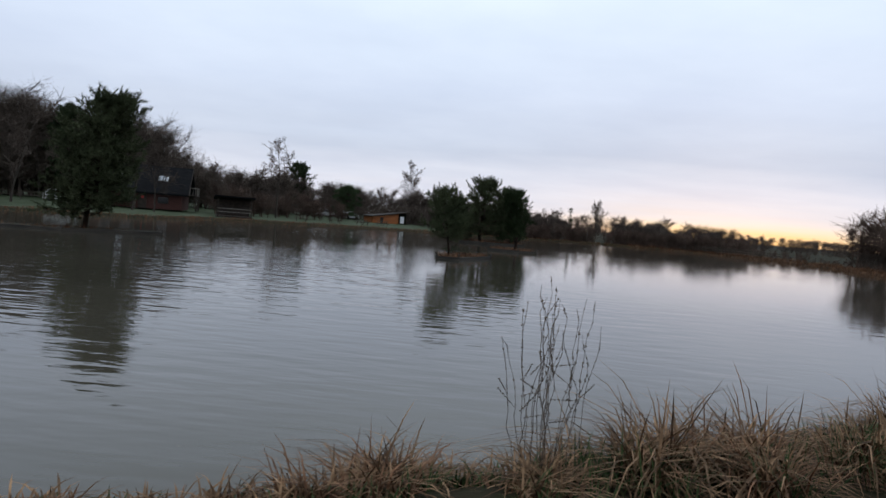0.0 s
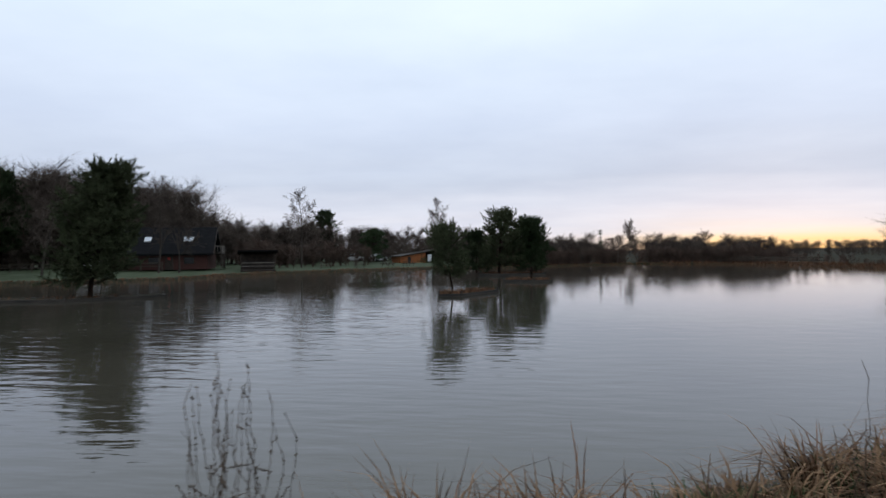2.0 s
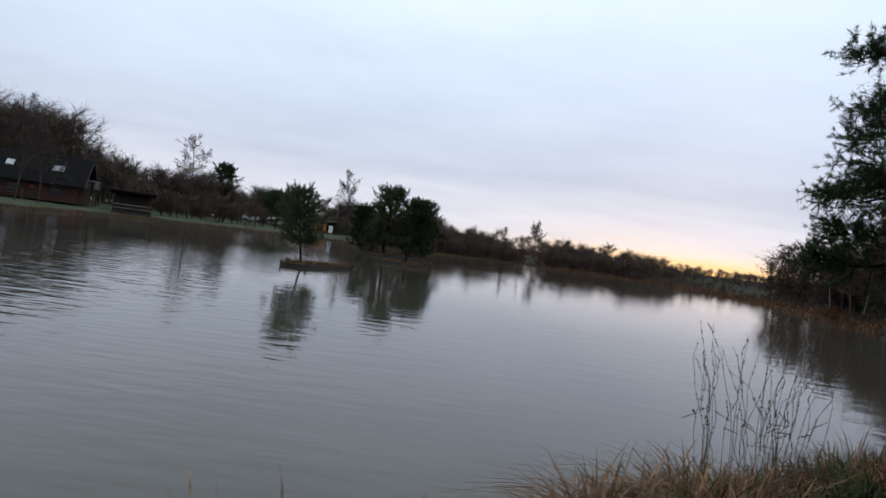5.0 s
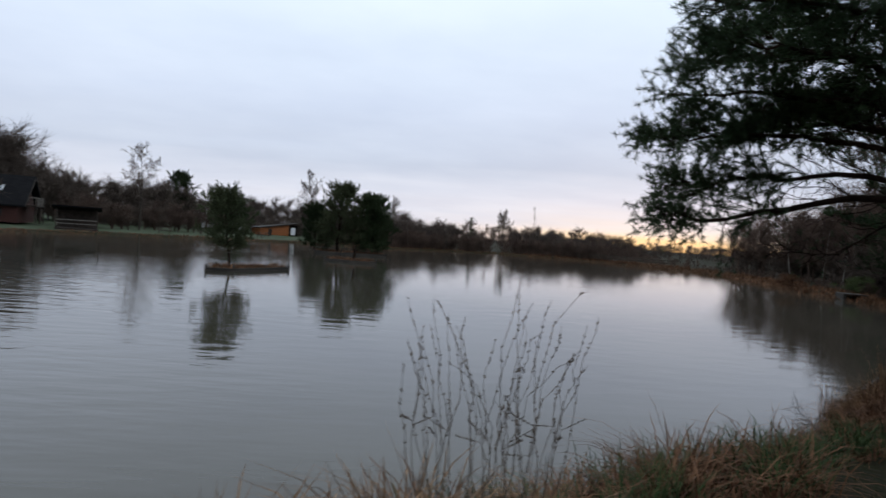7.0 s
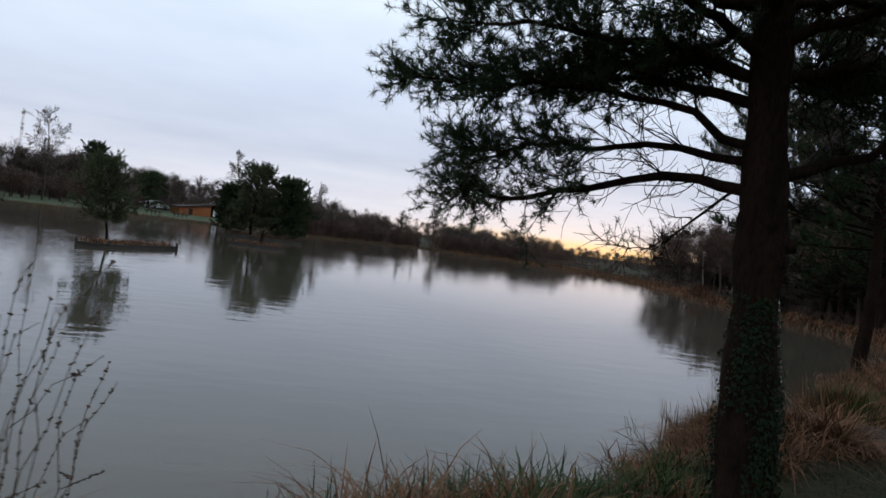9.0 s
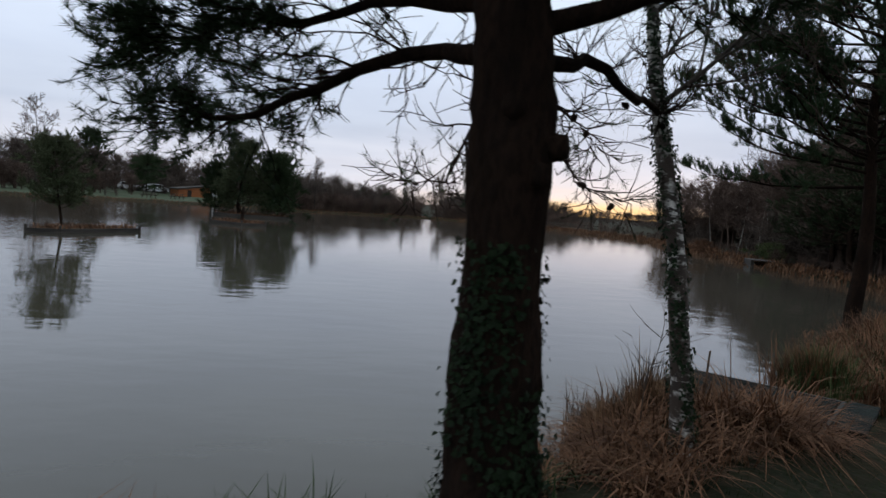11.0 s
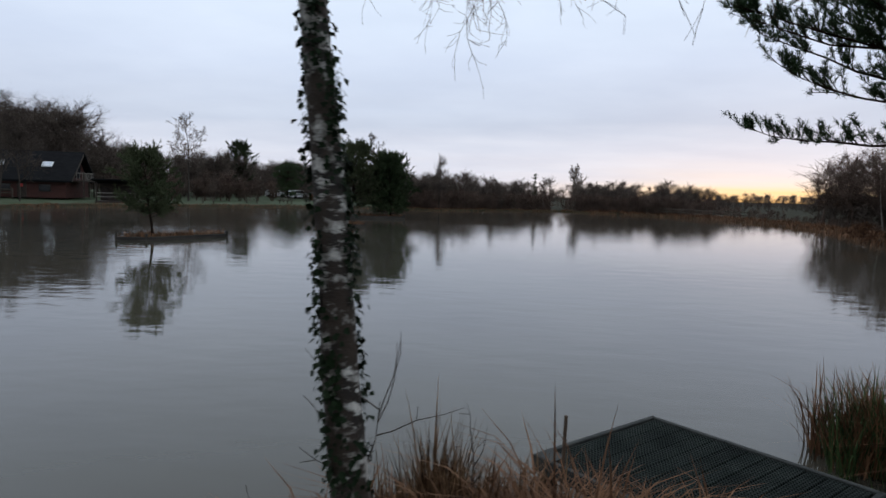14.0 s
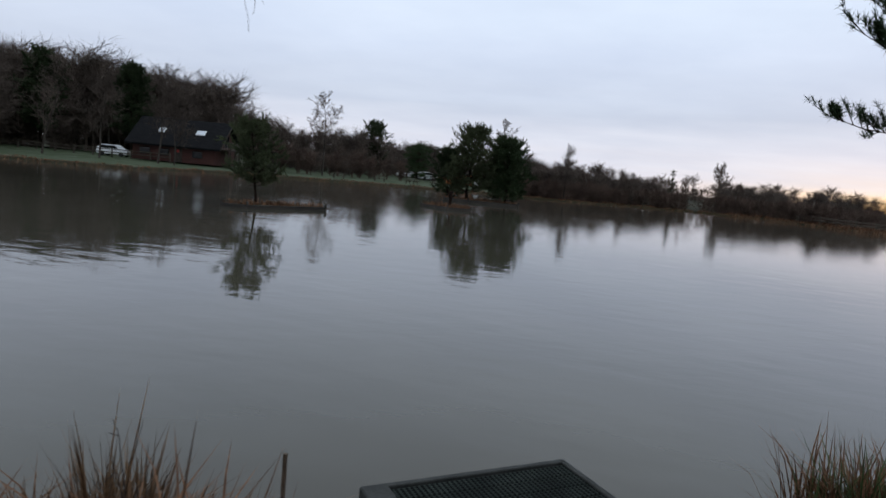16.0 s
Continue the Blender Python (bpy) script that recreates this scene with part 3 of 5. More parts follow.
far_woods("lakeside_woods", "tall leafless trees behind the lakeside lodge", [
    (-76, 90, 9, 5, 25, 40, 15.5), (-90, 78, 12, 6, 30, 52, 16.5), (-92, 60, 9, 6, 60, 44, 16.0), (-66, 93, 6, 3, 20, 12, 13.5), (-78, 55, 4, 7, 0, 24, 12.0),
], 7, (31, 32, 33), M_TWIG, limbs=6, twigs=5, width=0.0028, spread=0.42)
far_woods("lakeside_undergrowth", "dark tangled undergrowth below the lakeside woods", [
    (-80, 92, 14, 4, 20, 60, 5.5), (-90, 72, 10, 6, 50, 70, 6.0), (-82, 54, 5, 8, 0, 50, 5.0), (-58, 106, 14, 5, -40, 46, 4.0), (-42, 124, 14, 4, -30, 40, 4.0), (-22, 116, 8, 4, -30, 34, 4.0),
], 17, (24, 25), M_TWIG, fork=0.0, spread=0.45, limbs=3, twigs=4, width=0.009)
far_woods("lawn_saplings", "low bushy fruit trees along the lawn", [
    (-49, 84, 4, 2, 45, 12, 4.6), (-43, 93, 4, 2, 50, 10, 4.4), (-40, 99, 3, 2, 50, 6, 4.0),
], 19, (24, 25, 28), M_TWIGRED, fork=0.15, spread=0.45, trunk=0.04, limbs=6, twigs=5)
far_woods("right_bank_woods", "leafless birches and alders on the lake's eastern bank", [
    (34, 60, 4, 9, 0, 34, 8.8), (33, 72, 2.5, 5, 0, 14, 7.8), (30, 44, 3.5, 9, 0, 38, 10.0), (25.5, 32, 3.5, 6, 0, 30, 10.5), (42, 48, 5, 18, 0, 50, 11.5),
], 8, (41, 42, 43), M_TWIGRED, fork=0.2)
far_woods("right_bank_undergrowth", "dark tangled scrub on the lake's eastern bank", [
    (34, 50, 4, 16, 0, 100, 3.8), (27, 34, 4, 10, 0, 80, 4.2), (40, 40, 6, 20, 0, 70, 5.0), (33, 70, 3, 8, 0, 24, 2.4),
], 18, (24, 25), M_TWIG, fork=0.0, spread=0.45, limbs=3, twigs=4, width=0.009)


# ---- reeds along the far shores ----
def far_reeds():
    rng = np.random.default_rng(31)
    S = np.array(SHORE, float)
    pts = []
    for (ax, ay), (bx, by) in zip(S, np.roll(S, -1, axis=0)):
        if ay < 12 and by < 14:
            continue
        L = math.hypot(bx - ax, by - ay)
        k = int(L * (75 if ax > 10 else 55))
        u = rng.uniform(0, 1, k)
        nx, ny = (by - ay) / L, -(bx - ax) / L
        o = rng.normal(0.5, 0.55, k)
        pts.append(np.stack([ax + (bx - ax) * u + nx * o, ay + (by - ay) * u + ny * o], 1))
    P = np.concatenate(pts)
    z = ground_height(P[:, 0], P[:, 1])
    lump = 0.55 + 0.45 * np.sin(P[:, 0] * 0.6 + P[:, 1] * 0.45) * np.sin(P[:, 1] * 0.31 - P[:, 0] * 0.2)
    tall = np.where(P[:, 0] > 10, 0.55, 0.26)
    h = tall * rng.uniform(0.5, 1.1, len(P)) * (0.55 + 0.6 * lump)
    ob = link("shore_reeds", mesh_of("shore_reeds", *blades(np.stack([P[:, 0], P[:, 1], np.maximum(z, -0.1)], 1), h, rng, 0.05, 0.3, 0.5), M_RUST))
    tagged(ob, "dead brown reeds fringing the far shores", "reeds", kind="stuff")


far_reeds()

# ---- single trees ----
bare_tree("bare_tree", pose(-45.2, 87.8, gz(-45.2, 87.8)), 71, 12.4, "tall leafless ash standing on the frosted lawn", 0.36, 4, 0.022, 0.36, thin=0.017)
bare_tree("bare_tree", pose(-29.8, 140, 0.8), 72, 14.2, "leafless rounded tree above the far woods", 0.38, 4, 0.022, 0.38, thin=0.024)
bare_tree("bare_tree", pose(11.8, 144, 0.8), 73, 8.6, "small leafless tree standing over the far treeline", 0.40, 4, 0.022, 0.35, thin=0.022)
bare_tree("birch_tree", pose(-11.3, 92.3, 0.4), 74, 7.6, "slender pale leafless birch on the far shore", 0.32, 4, 0.020, 0.30, thin=0.014)
for i, (x, y, h) in enumerate(((-59, 86, 9.5), (-64, 84, 10.8), (-70, 86, 10.8), (-55, 90, 7.6), (-76, 80, 12.0))):
    bare_tree("bare_tree", pose(x, y, 0.7), 300 + i, h, "tall leafless tree behind the lakeside lodge", 0.36, 4, 0.024, 0.3, thin=0.015, group="trees behind the lodge")
for i, (x, y, h) in enumerate(((-55.9, 67.6, 11.8), (-52.9, 66.9, 8.8), (-60.5, 63.5, 10.5), (-65, 60, 12.0))):
    bare_tree("bare_tree", pose(x, y, gz(x, y) - 0.05, 0, 5 if i == 1 else 0, 0), 320 + i, h, "tall spreading leafless tree before the lodge", 0.42, 4, 0.022, 0.3, thin=0.013, group="trees before the lodge")
evergreen("conifer", pose(2.6, 122, 0.5), 81, 6.2, 0.8, "narrow dark conifer on the far shore", 0.35, 26, 0.2, 40, 0.4, "cone")
airy_pine("conifer", pose(-50.8, 115.6, 0.9), 82, 9.4, 3.4, "dark spreading conifer on the frosted lawn", 0.12, "round", 70, (0.8, 0), 0.04, 0.3, 0.06)
evergreen("evergreen_tree", pose(-39.7, 111.5, 0.9), 83, 6.2, 3.2, "round dense dark evergreen on the lawn", 0.06, 190, 0.26, 50, 0.48)
for i, (x, y, h, r) in enumerate(((-67.5, 51, 13.0, 3.8), (-82, 74, 13.5, 3.6), (-72, 80, 13.0, 3.2))):
    airy_pine("pine_tree", pose(x, y, gz(x, y)), 85 + i, h, r, "tall dark pine among the lakeside woods", 0.18, "round", 80, (0, 0), 0.03, 0.4, 0.075)


# ---- islands ----
def island(name, corners, label, z=0.22):
    cx, cy = sum(p[0] for p in corners) / len(corners), sum(p[1] for p in corners) / len(corners)
    corners = [(x - cx, y - cy) for x, y in corners]
    t = thing(name, pose(cx, cy, 0), label, "island")
    n = len(corners)
    rng = np.random.default_rng(n)
    bm = bmesh.new()
    ring = [bm.verts.new((x, y, -0.6)) for x, y in corners]
    topv = [bm.verts.new((x, y, z - 0.04)) for x, y in corners]
    for i in range(n):
        bm.faces.new((ring[i], ring[(i + 1) % n], topv[(i + 1) % n], topv[i]))
    bm.faces.new(topv)
    bmesh.ops.recalc_face_normals(bm, faces=bm.faces)
    part("soil", bm, M_GROUND, t)
    for i in range(n):
        (ax, ay), (bx, by) = corners[i], corners[(i + 1) % n]
        L = math.hypot(bx - ax, by - ay)
        part("edge_board", box(L + 0.05, 0.07, z + 0.5, (ax + bx) / 2, (ay + by) / 2, -0.5, 0, 0, math.degrees(math.atan2(by - ay, bx - ax))), M_WETWOOD, t, bevel=0.01)
        part("edge_post", box(0.1, 0.1, z + 0.75, ax, ay, -0.6, rng.normal(0, 2), rng.normal(0, 2), 20 * i), M_WETWOOD, t, bevel=0.012)
    P = np.array(corners)
    c = rng.uniform(P.min(0), P.max(0), (1400, 2))
    Q = np.roll(P, -1, axis=0)
    ok = np.ones(len(c), bool)
    for (ax, ay), (bx, by) in zip(P, Q):
        ok &= (bx - ax) * (c[:, 1] - ay) - (by - ay) * (c[:, 0] - ax) > 0
    c = c[ok]
    pts = np.column_stack([c, np.full(len(c), z - 0.06)])
    stuff(link("grass", mesh_of("grass", *blades(pts, rng.uniform(0.08, 0.34, len(pts)), rng, 0.035), M_RUST), t))
    return t


M_WETWOOD = mat("wet_dark_timber", (0.018, 0.015, 0.012), (0.045, 0.037, 0.029), 3, 0.7, 0.004, 0.4, stretch=(0.3, 0.3, 2))
island("island", [(-17.35, 29.1), (-16.2, 29.3), (-14.4, 33.0), (-15.2, 33.8), (-17.6, 31.2)], "low timber-edged island with dead grass", 0.17)
island("island", [(-14.3, 46.0), (-12.0, 44.6), (-10.6, 45.2), (-11.2, 47.0), (-13.6, 47.6)], "low timber-edged island with a bare stump", 0.18)
island("island", [(-17.0, 59.0), (-14.5, 57.9), (-10.5, 59.5), (-11.5, 62.0), (-16, 62)], "low island under large round pines", 0.24)
island("island", [(-44, 25.5), (-37, 26.6), (-33.4, 30.2), (-34.2, 31.2), (-38, 28.6), (-44, 27.2)], "long low timber-edged island strip", 0.15)
airy_pine("pine_tree", pose(-16.8, 30.8, 0.1), 91, 3.6, 1.55, "small leaning open-crowned pine on a low island", 0.22, "round", 54, (-0.55, 0.2), 0.035, 0.15, 0.022, M_OPENLEAF)
airy_pine("pine_tree", pose(-15.0, 59.2, 0.2), 92, 6.1, 2.5, "large round-headed pine on a low island", 0.10, "round", 100, (0.2, 0), 0.05, 0.2, 0.034, M_OPENLEAF)
airy_pine("pine_tree", pose(-11.9, 60.4, 0.2), 93, 5.2, 2.4, "broad dark pine on a low island", 0.04, "round", 100, (-0.2, 0.2), 0.045, 0.24, 0.04)
airy_pine("pine_tree", pose(-17.4, 60.8, 0.2), 94, 4.2, 1.7, "small dark pine at the edge of an island", 0.03, "round", 60)
airy_pine("pine_tree", pose(-37.0, 28.6, 0.1), 95, 7.2, 2.7, "tall dense green pine on a long low island", 0.09, "round", 130, (1.3, 0.4), 0.04, 0.24, 0.04, M_OPENLEAF)


# ---- near bank: pine, birch ----
def near_pine():
    rng = np.random.default_rng(404)
    t = thing("pine_tree", pose(-3.57, 4.22, 0.0), "large pine with an ivy-clad trunk beside the water", "tree")
    axis = np.array([(0.08, -0.34, 0.3), (0.05, -0.28, 0.7), (0.02, -0.24, 1.1), (-0.02, -0.21, 1.6), (-0.01, -0.155, 2.1), (-0.005, -0.11, 2.6), (-0.05, -0.085, 3.2), (-0.08, -0.02, 4.2), (-0.06, 0.06, 5.4), (-0.04, 0.1, 6.6), (-0.04, 0.12, 7.5)])
    rad = np.array([0.25, 0.195, 0.17, 0.155, 0.138, 0.142, 0.122, 0.11, 0.08, 0.045, 0.012])
    zz = np.concatenate([np.linspace(0.3, 3.2, 44), np.linspace(3.3, 7.5, 24)])
    path = np.stack([np.interp(zz, axis[:, 2], axis[:, k]) for k in range(3)], 1)
    rr = np.interp(zz, axis[:, 2], rad) * (1 + 0.04 * np.sin(zz * 5.3) + 0.03 * np.sin(zz * 11))
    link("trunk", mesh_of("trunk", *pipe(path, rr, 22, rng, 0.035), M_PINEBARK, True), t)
    for a, z, ln in ((-0.5, 2.50, 0.045), (-1.75, 2.62, 0.0), (2.6, 2.40, -0.02), (-1.0, 2.40, 0.01)):
        d = np.array([math.cos(a), math.sin(a), 0.1])
        c = np.array([np.interp(z, axis[:, 2], axis[:, 0]), np.interp(z, axis[:, 2], axis[:, 1]), z])
        link("knot", mesh_of("knot", *pipe([c + d * 0.1, c + d * (0.12 + ln * 0.6), c + d * (0.15 + ln), c + d * (0.152 + ln)], [0.06, 0.05, 0.042, 0.004], 9, rng, 0.06), M_PINEBARK, True), t, "sawn branch stub")
    tw, pts, dirs, fine, fdirs = [], [], [], [], []

    def limb(points, r, needles=0.9, density=1.0, side_len=0.62, keep=1.0):
        """A limb through points, with side branches, twigs and needle brushes."""
        P = np.array(points, float)
        u = np.linspace(0, len(P) - 1, 13)
        L = np.stack([np.interp(u, np.arange(len(P)), P[:, k]) for k in range(3)], 1)
        L[1:-1] += rng.normal(0, min(0.022, 0.45 * r), (11, 3))
        total = np.linalg.norm(np.diff(L, axis=0), axis=1).sum()
        R = r * (1 - 0.86 * np.linspace(0, 1, 13))
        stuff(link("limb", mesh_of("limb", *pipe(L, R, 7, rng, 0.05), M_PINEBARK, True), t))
        for i in range(2, 13):
            d = unit(L[i] - L[i - 1])
            for _ in range(int(rng.integers(2, 5) * density + 0.5)):
                s = unit(np.cross(d, np.array([rng.normal(0, 0.45), rng.normal(0, 0.45), 1.0]))) * rng.choice((-1, 1))
                e = unit(d * rng.uniform(0.4, 1.0) + s * rng.uniform(0.4, 1.0) + np.array([0, 0, rng.uniform(-0.25, 0.35)]))
                l2 = side_len * rng.uniform(0.45, 1.1) * (1.15 - 0.65 * i / 12)
                p = L[i] + rng.normal(0, 0.01, 3)
                for k in range(4):
                    e = unit(e + rng.normal(0, 0.2, 3) + np.array([0, 0, 0.05]))
                    q = p + e * l2 / 4
                    tw.append((*p, *q, 0.0058 * (1 - k * 0.18), 0.0058 * (1 - (k + 1) * 0.18)))
                    for _ in range(2 if k else 1):
                        f = unit(e + rng.normal(0, 0.65, 3))
                        q2 = p + (q - p) * rng.uniform(0, 1)
                        l3 = rng.uniform(0.08, 0.24)
                        m2 = q2 + f * l3 * 0.5
                        f2 = unit(f + rng.normal(0, 0.35, 3) + np.array([0, 0, 0.25]))
                        e2 = m2 + f2 * l3 * 0.5
                        tw.append((*q2, *m2, 0.0030, 0.0026))
                        tw.append((*m2, *e2, 0.0026, 0.0018))
                        if math.hypot(e2[0], e2[1]) > needles * rng.uniform(0.75, 1.25) and rng.uniform() < keep:
                            (pts if keep == 1 else fine).append(e2)
                            (dirs if keep == 1 else fdirs).append(f2)
                            if keep == 1:
                                pts.append(m2)
                                dirs.append(unit(f + rng.normal(0, 0.3, 3)))
                    p = q
                if math.hypot(p[0], p[1]) > needles and rng.uniform() < keep:
                    (pts if keep == 1 else fine).append(p)
                    (dirs if keep == 1 else fdirs).append(e)

    # the long bough out over the water, and the lesser ones beside it
    limb([(-0.07, 0.0, 2.84), (-0.28, 0.42, 2.96), (-0.72, 0.91, 2.84), (-1.16, 1.38, 2.72), (-1.45, 1.52, 2.71), (-1.72, 1.62, 2.74)], 0.042, 1.5, 1.9, 0.72)
    limb([(-0.08, 0.0, 3.02), (-0.5, 0.55, 3.14), (-1.0, 0.95, 3.1), (-1.4, 1.1, 3.04), (-1.75, 1.2, 3.02)], 0.03, 1.2, 1.7, 0.6)
    limb([(-0.1, -0.06, 3.1), (-0.6, 0.25, 3.36), (-1.2, 0.4, 3.42), (-1.75, 0.5, 3.38), (-2.2, 0.6, 3.36)], 0.032, 1.0, 1.4, 0.6)
    # the broken limb towards the birch
    limb([(0.05, -0.02, 2.80), (0.4, 0.38, 2.98), (0.755, 0.72, 2.87), (0.97, 0.91, 2.88), (1.08, 1.0, 2.88)], 0.034, 0.9, 0.6, 0.26, 0.3)
    # the thick limb inland
    limb([(0.08, -0.1, 2.94), (0.72, 0.0, 3.20), (1.3, 0.1, 3.44), (2.0, 0.3, 3.58), (2.6, 0.5, 3.56)], 0.042, 0.9, 1.7, 0.7)
    # hanging sprays with cones
    limb([(0.0, 0.0, 3.2), (0.20, 0.31, 2.76), (0.31, 0.40, 2.57), (0.45, 0.52, 2.45), (0.72, 0.62, 2.34)], 0.010, 0.4, 0.32, 0.26, 0.3)
    limb([(0.20, 0.31, 2.76), (0.35, 0.5, 2.75), (0.54, 0.72, 2.715), (0.62, 0.76, 2.6)], 0.007, 0.4, 0.32, 0.22, 0.3)
    limb([(-0.03, 0.02, 2.95), (-0.02, 0.7, 2.66), (-0.08, 1.15, 2.42), (-0.32, 1.5, 2.42)], 0.012, 0.9, 0.5, 0.3, 0.5)
    for c in ((0.31, 0.40, 2.56), (0.42, 0.58, 2.74), (0.54, 0.72, 2.70), (0.66, 0.60, 2.36), (0.74, 0.73, 2.83), (1.05, 0.97, 2.79), (0.50, 0.53, 2.43)):
        d = unit(rng.normal(0, 1, 3) + np.array([0, 0, -0.6]))
        link("cone", mesh_of("cone", *pipe([c, c + d * 0.008, c + d * 0.022, c + d * 0.042, c + d * 0.05], [0.004, 0.015, 0.017, 0.009, 0.002], 8, rng, 0.14), M_PINEBARK), t, "brown pine cone")
    # tiers of the crown
    for k, (a, z, ln, rise) in enumerate(((2.45, 3.35, 2.05, 0.3), (2.9, 3.5, 2.05, 0.3), (2.0, 3.55, 1.95, 0.3), (3.4, 3.65, 2.05, 0.32), (2.6, 3.95, 1.95, 0.3), (1.5, 3.8, 1.9, 0.3), (3.1, 4.2, 1.95, 0.3), (2.2, 4.4, 2.1, 0.3), (2.8, 4.7, 2.1, 0.3), (3.5, 4.6, 2.0, 0.3),
                                          (0.6, 3.55, 1.95, 0.3), (-0.2, 3.5, 1.95, 0.35), (-0.9, 3.7, 1.9, 0.35), (0.2, 4.0, 1.9, 0.3), (-0.6, 4.3, 2.1, 0.3), (0.9, 4.3, 2.0, 0.3), (-1.4, 4.0, 1.9, 0.35), (4.2, 3.9, 1.9, 0.35))):
        o = np.array([np.interp(z, axis[:, 2], axis[:, 0]), np.interp(z, axis[:, 2], axis[:, 1]), z])
        d = np.array([math.cos(a), math.sin(a), 0])
        limb([o, o + d * ln * 0.3 + np.array([0, 0, rise * 0.6]), o + d * ln * 0.65 + np.array([0, 0, rise * 0.8]), o + d * ln + np.array([0, 0, rise * 0.7])], 0.04, 0.7, 1.65, 0.6)
    n = 24
    for i in range(n):
        h = (i + 0.5) / n
        z = 4.6 + 2.7 * h
        a = 1.2 + i * 2.4
        ln = (1.9 - 1.4 * h ** 1.4) * rng.uniform(0.8, 1.1)
        o = np.array([-0.06, 0.05, z])
        d = np.array([math.cos(a), math.sin(a), 0])
        limb([o, o + d * ln * 0.35 + np.array([0, 0, 0.14 + 0.2 * h]), o + d * ln * 0.7 + np.array([0, 0, 0.22 + 0.4 * h]), o + d * ln + np.array([0, 0, 0.25 + 0.6 * h])], 0.04 * (1 - 0.6 * h), 0.35, 1.1)
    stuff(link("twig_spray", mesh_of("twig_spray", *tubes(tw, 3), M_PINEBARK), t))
    stuff(link("needles", mesh_of("needles", *tufts(pts, dirs, 0.066, 0.0062, 20, 1.0, rng), M_NEEDLE), t))
    stuff(link("fine_foliage", mesh_of("fine_foliage", *tufts(fine, fdirs, 0.055, 0.0026, 20, 0.6, rng), M_NEEDLE), t))
    # tight leafy buds of ivy that stand off the bark
    stuff(link("ivy", mesh_of("ivy", *ivy(rng, path, rr, 4200, 0.025, 0.40, 2.2, 2.4, 0.020), M_IVY), t, "glossy dark ivy"))


def birch_bark():
    m = mat("birch_bark", (0.50, 0.47, 0.43), (0.72, 0.69, 0.64), 5, 0.7, 0.006, stretch=(1, 1, 2.2))
    nt = m.node_tree
    N, L = nt.nodes.new, nt.links.new
    b = nt.nodes["Principled BSDF"]
    src = b.inputs["Base Color"].links[0].from_socket
    co = N("ShaderNodeTexCoord").outputs["Object"]
    for scale, st, lo, hi, col in ((9, (1, 1, 2.6), 0.44, 0.51, (0.030, 0.024, 0.020)), (3.2, (1, 1, 0.8), 0.455, 0.54, (0.05, 0.035, 0.026))):
        mp = N("ShaderNodeMapping")
        mp.inputs["Scale"].default_value = st
        L(co, mp.inputs[0])
        n = N("ShaderNodeTexNoise")
        n.inputs["Scale"].default_value, n.inputs["Detail"].default_value, n.inputs["Roughness"].default_value = scale, 5, 0.65
        L(mp.outputs[0], n.inputs["Vector"])
        r = N("ShaderNodeValToRGB")
        r.color_ramp.elements[0].position, r.color_ramp.elements[1].position = lo, hi
        L(n.outputs["Fac"], r.inputs[0])
        k = N("ShaderNodeMix")
        k.data_type = "RGBA"
        L(r.outputs[0], k.inputs[0])
        L(src, k.inputs[6])
        k.inputs[7].default_value = (*col, 1)
        src = k.outputs[2]
    L(src, b.inputs["Base Color"])
    return m


M_BIRCH = birch_bark()


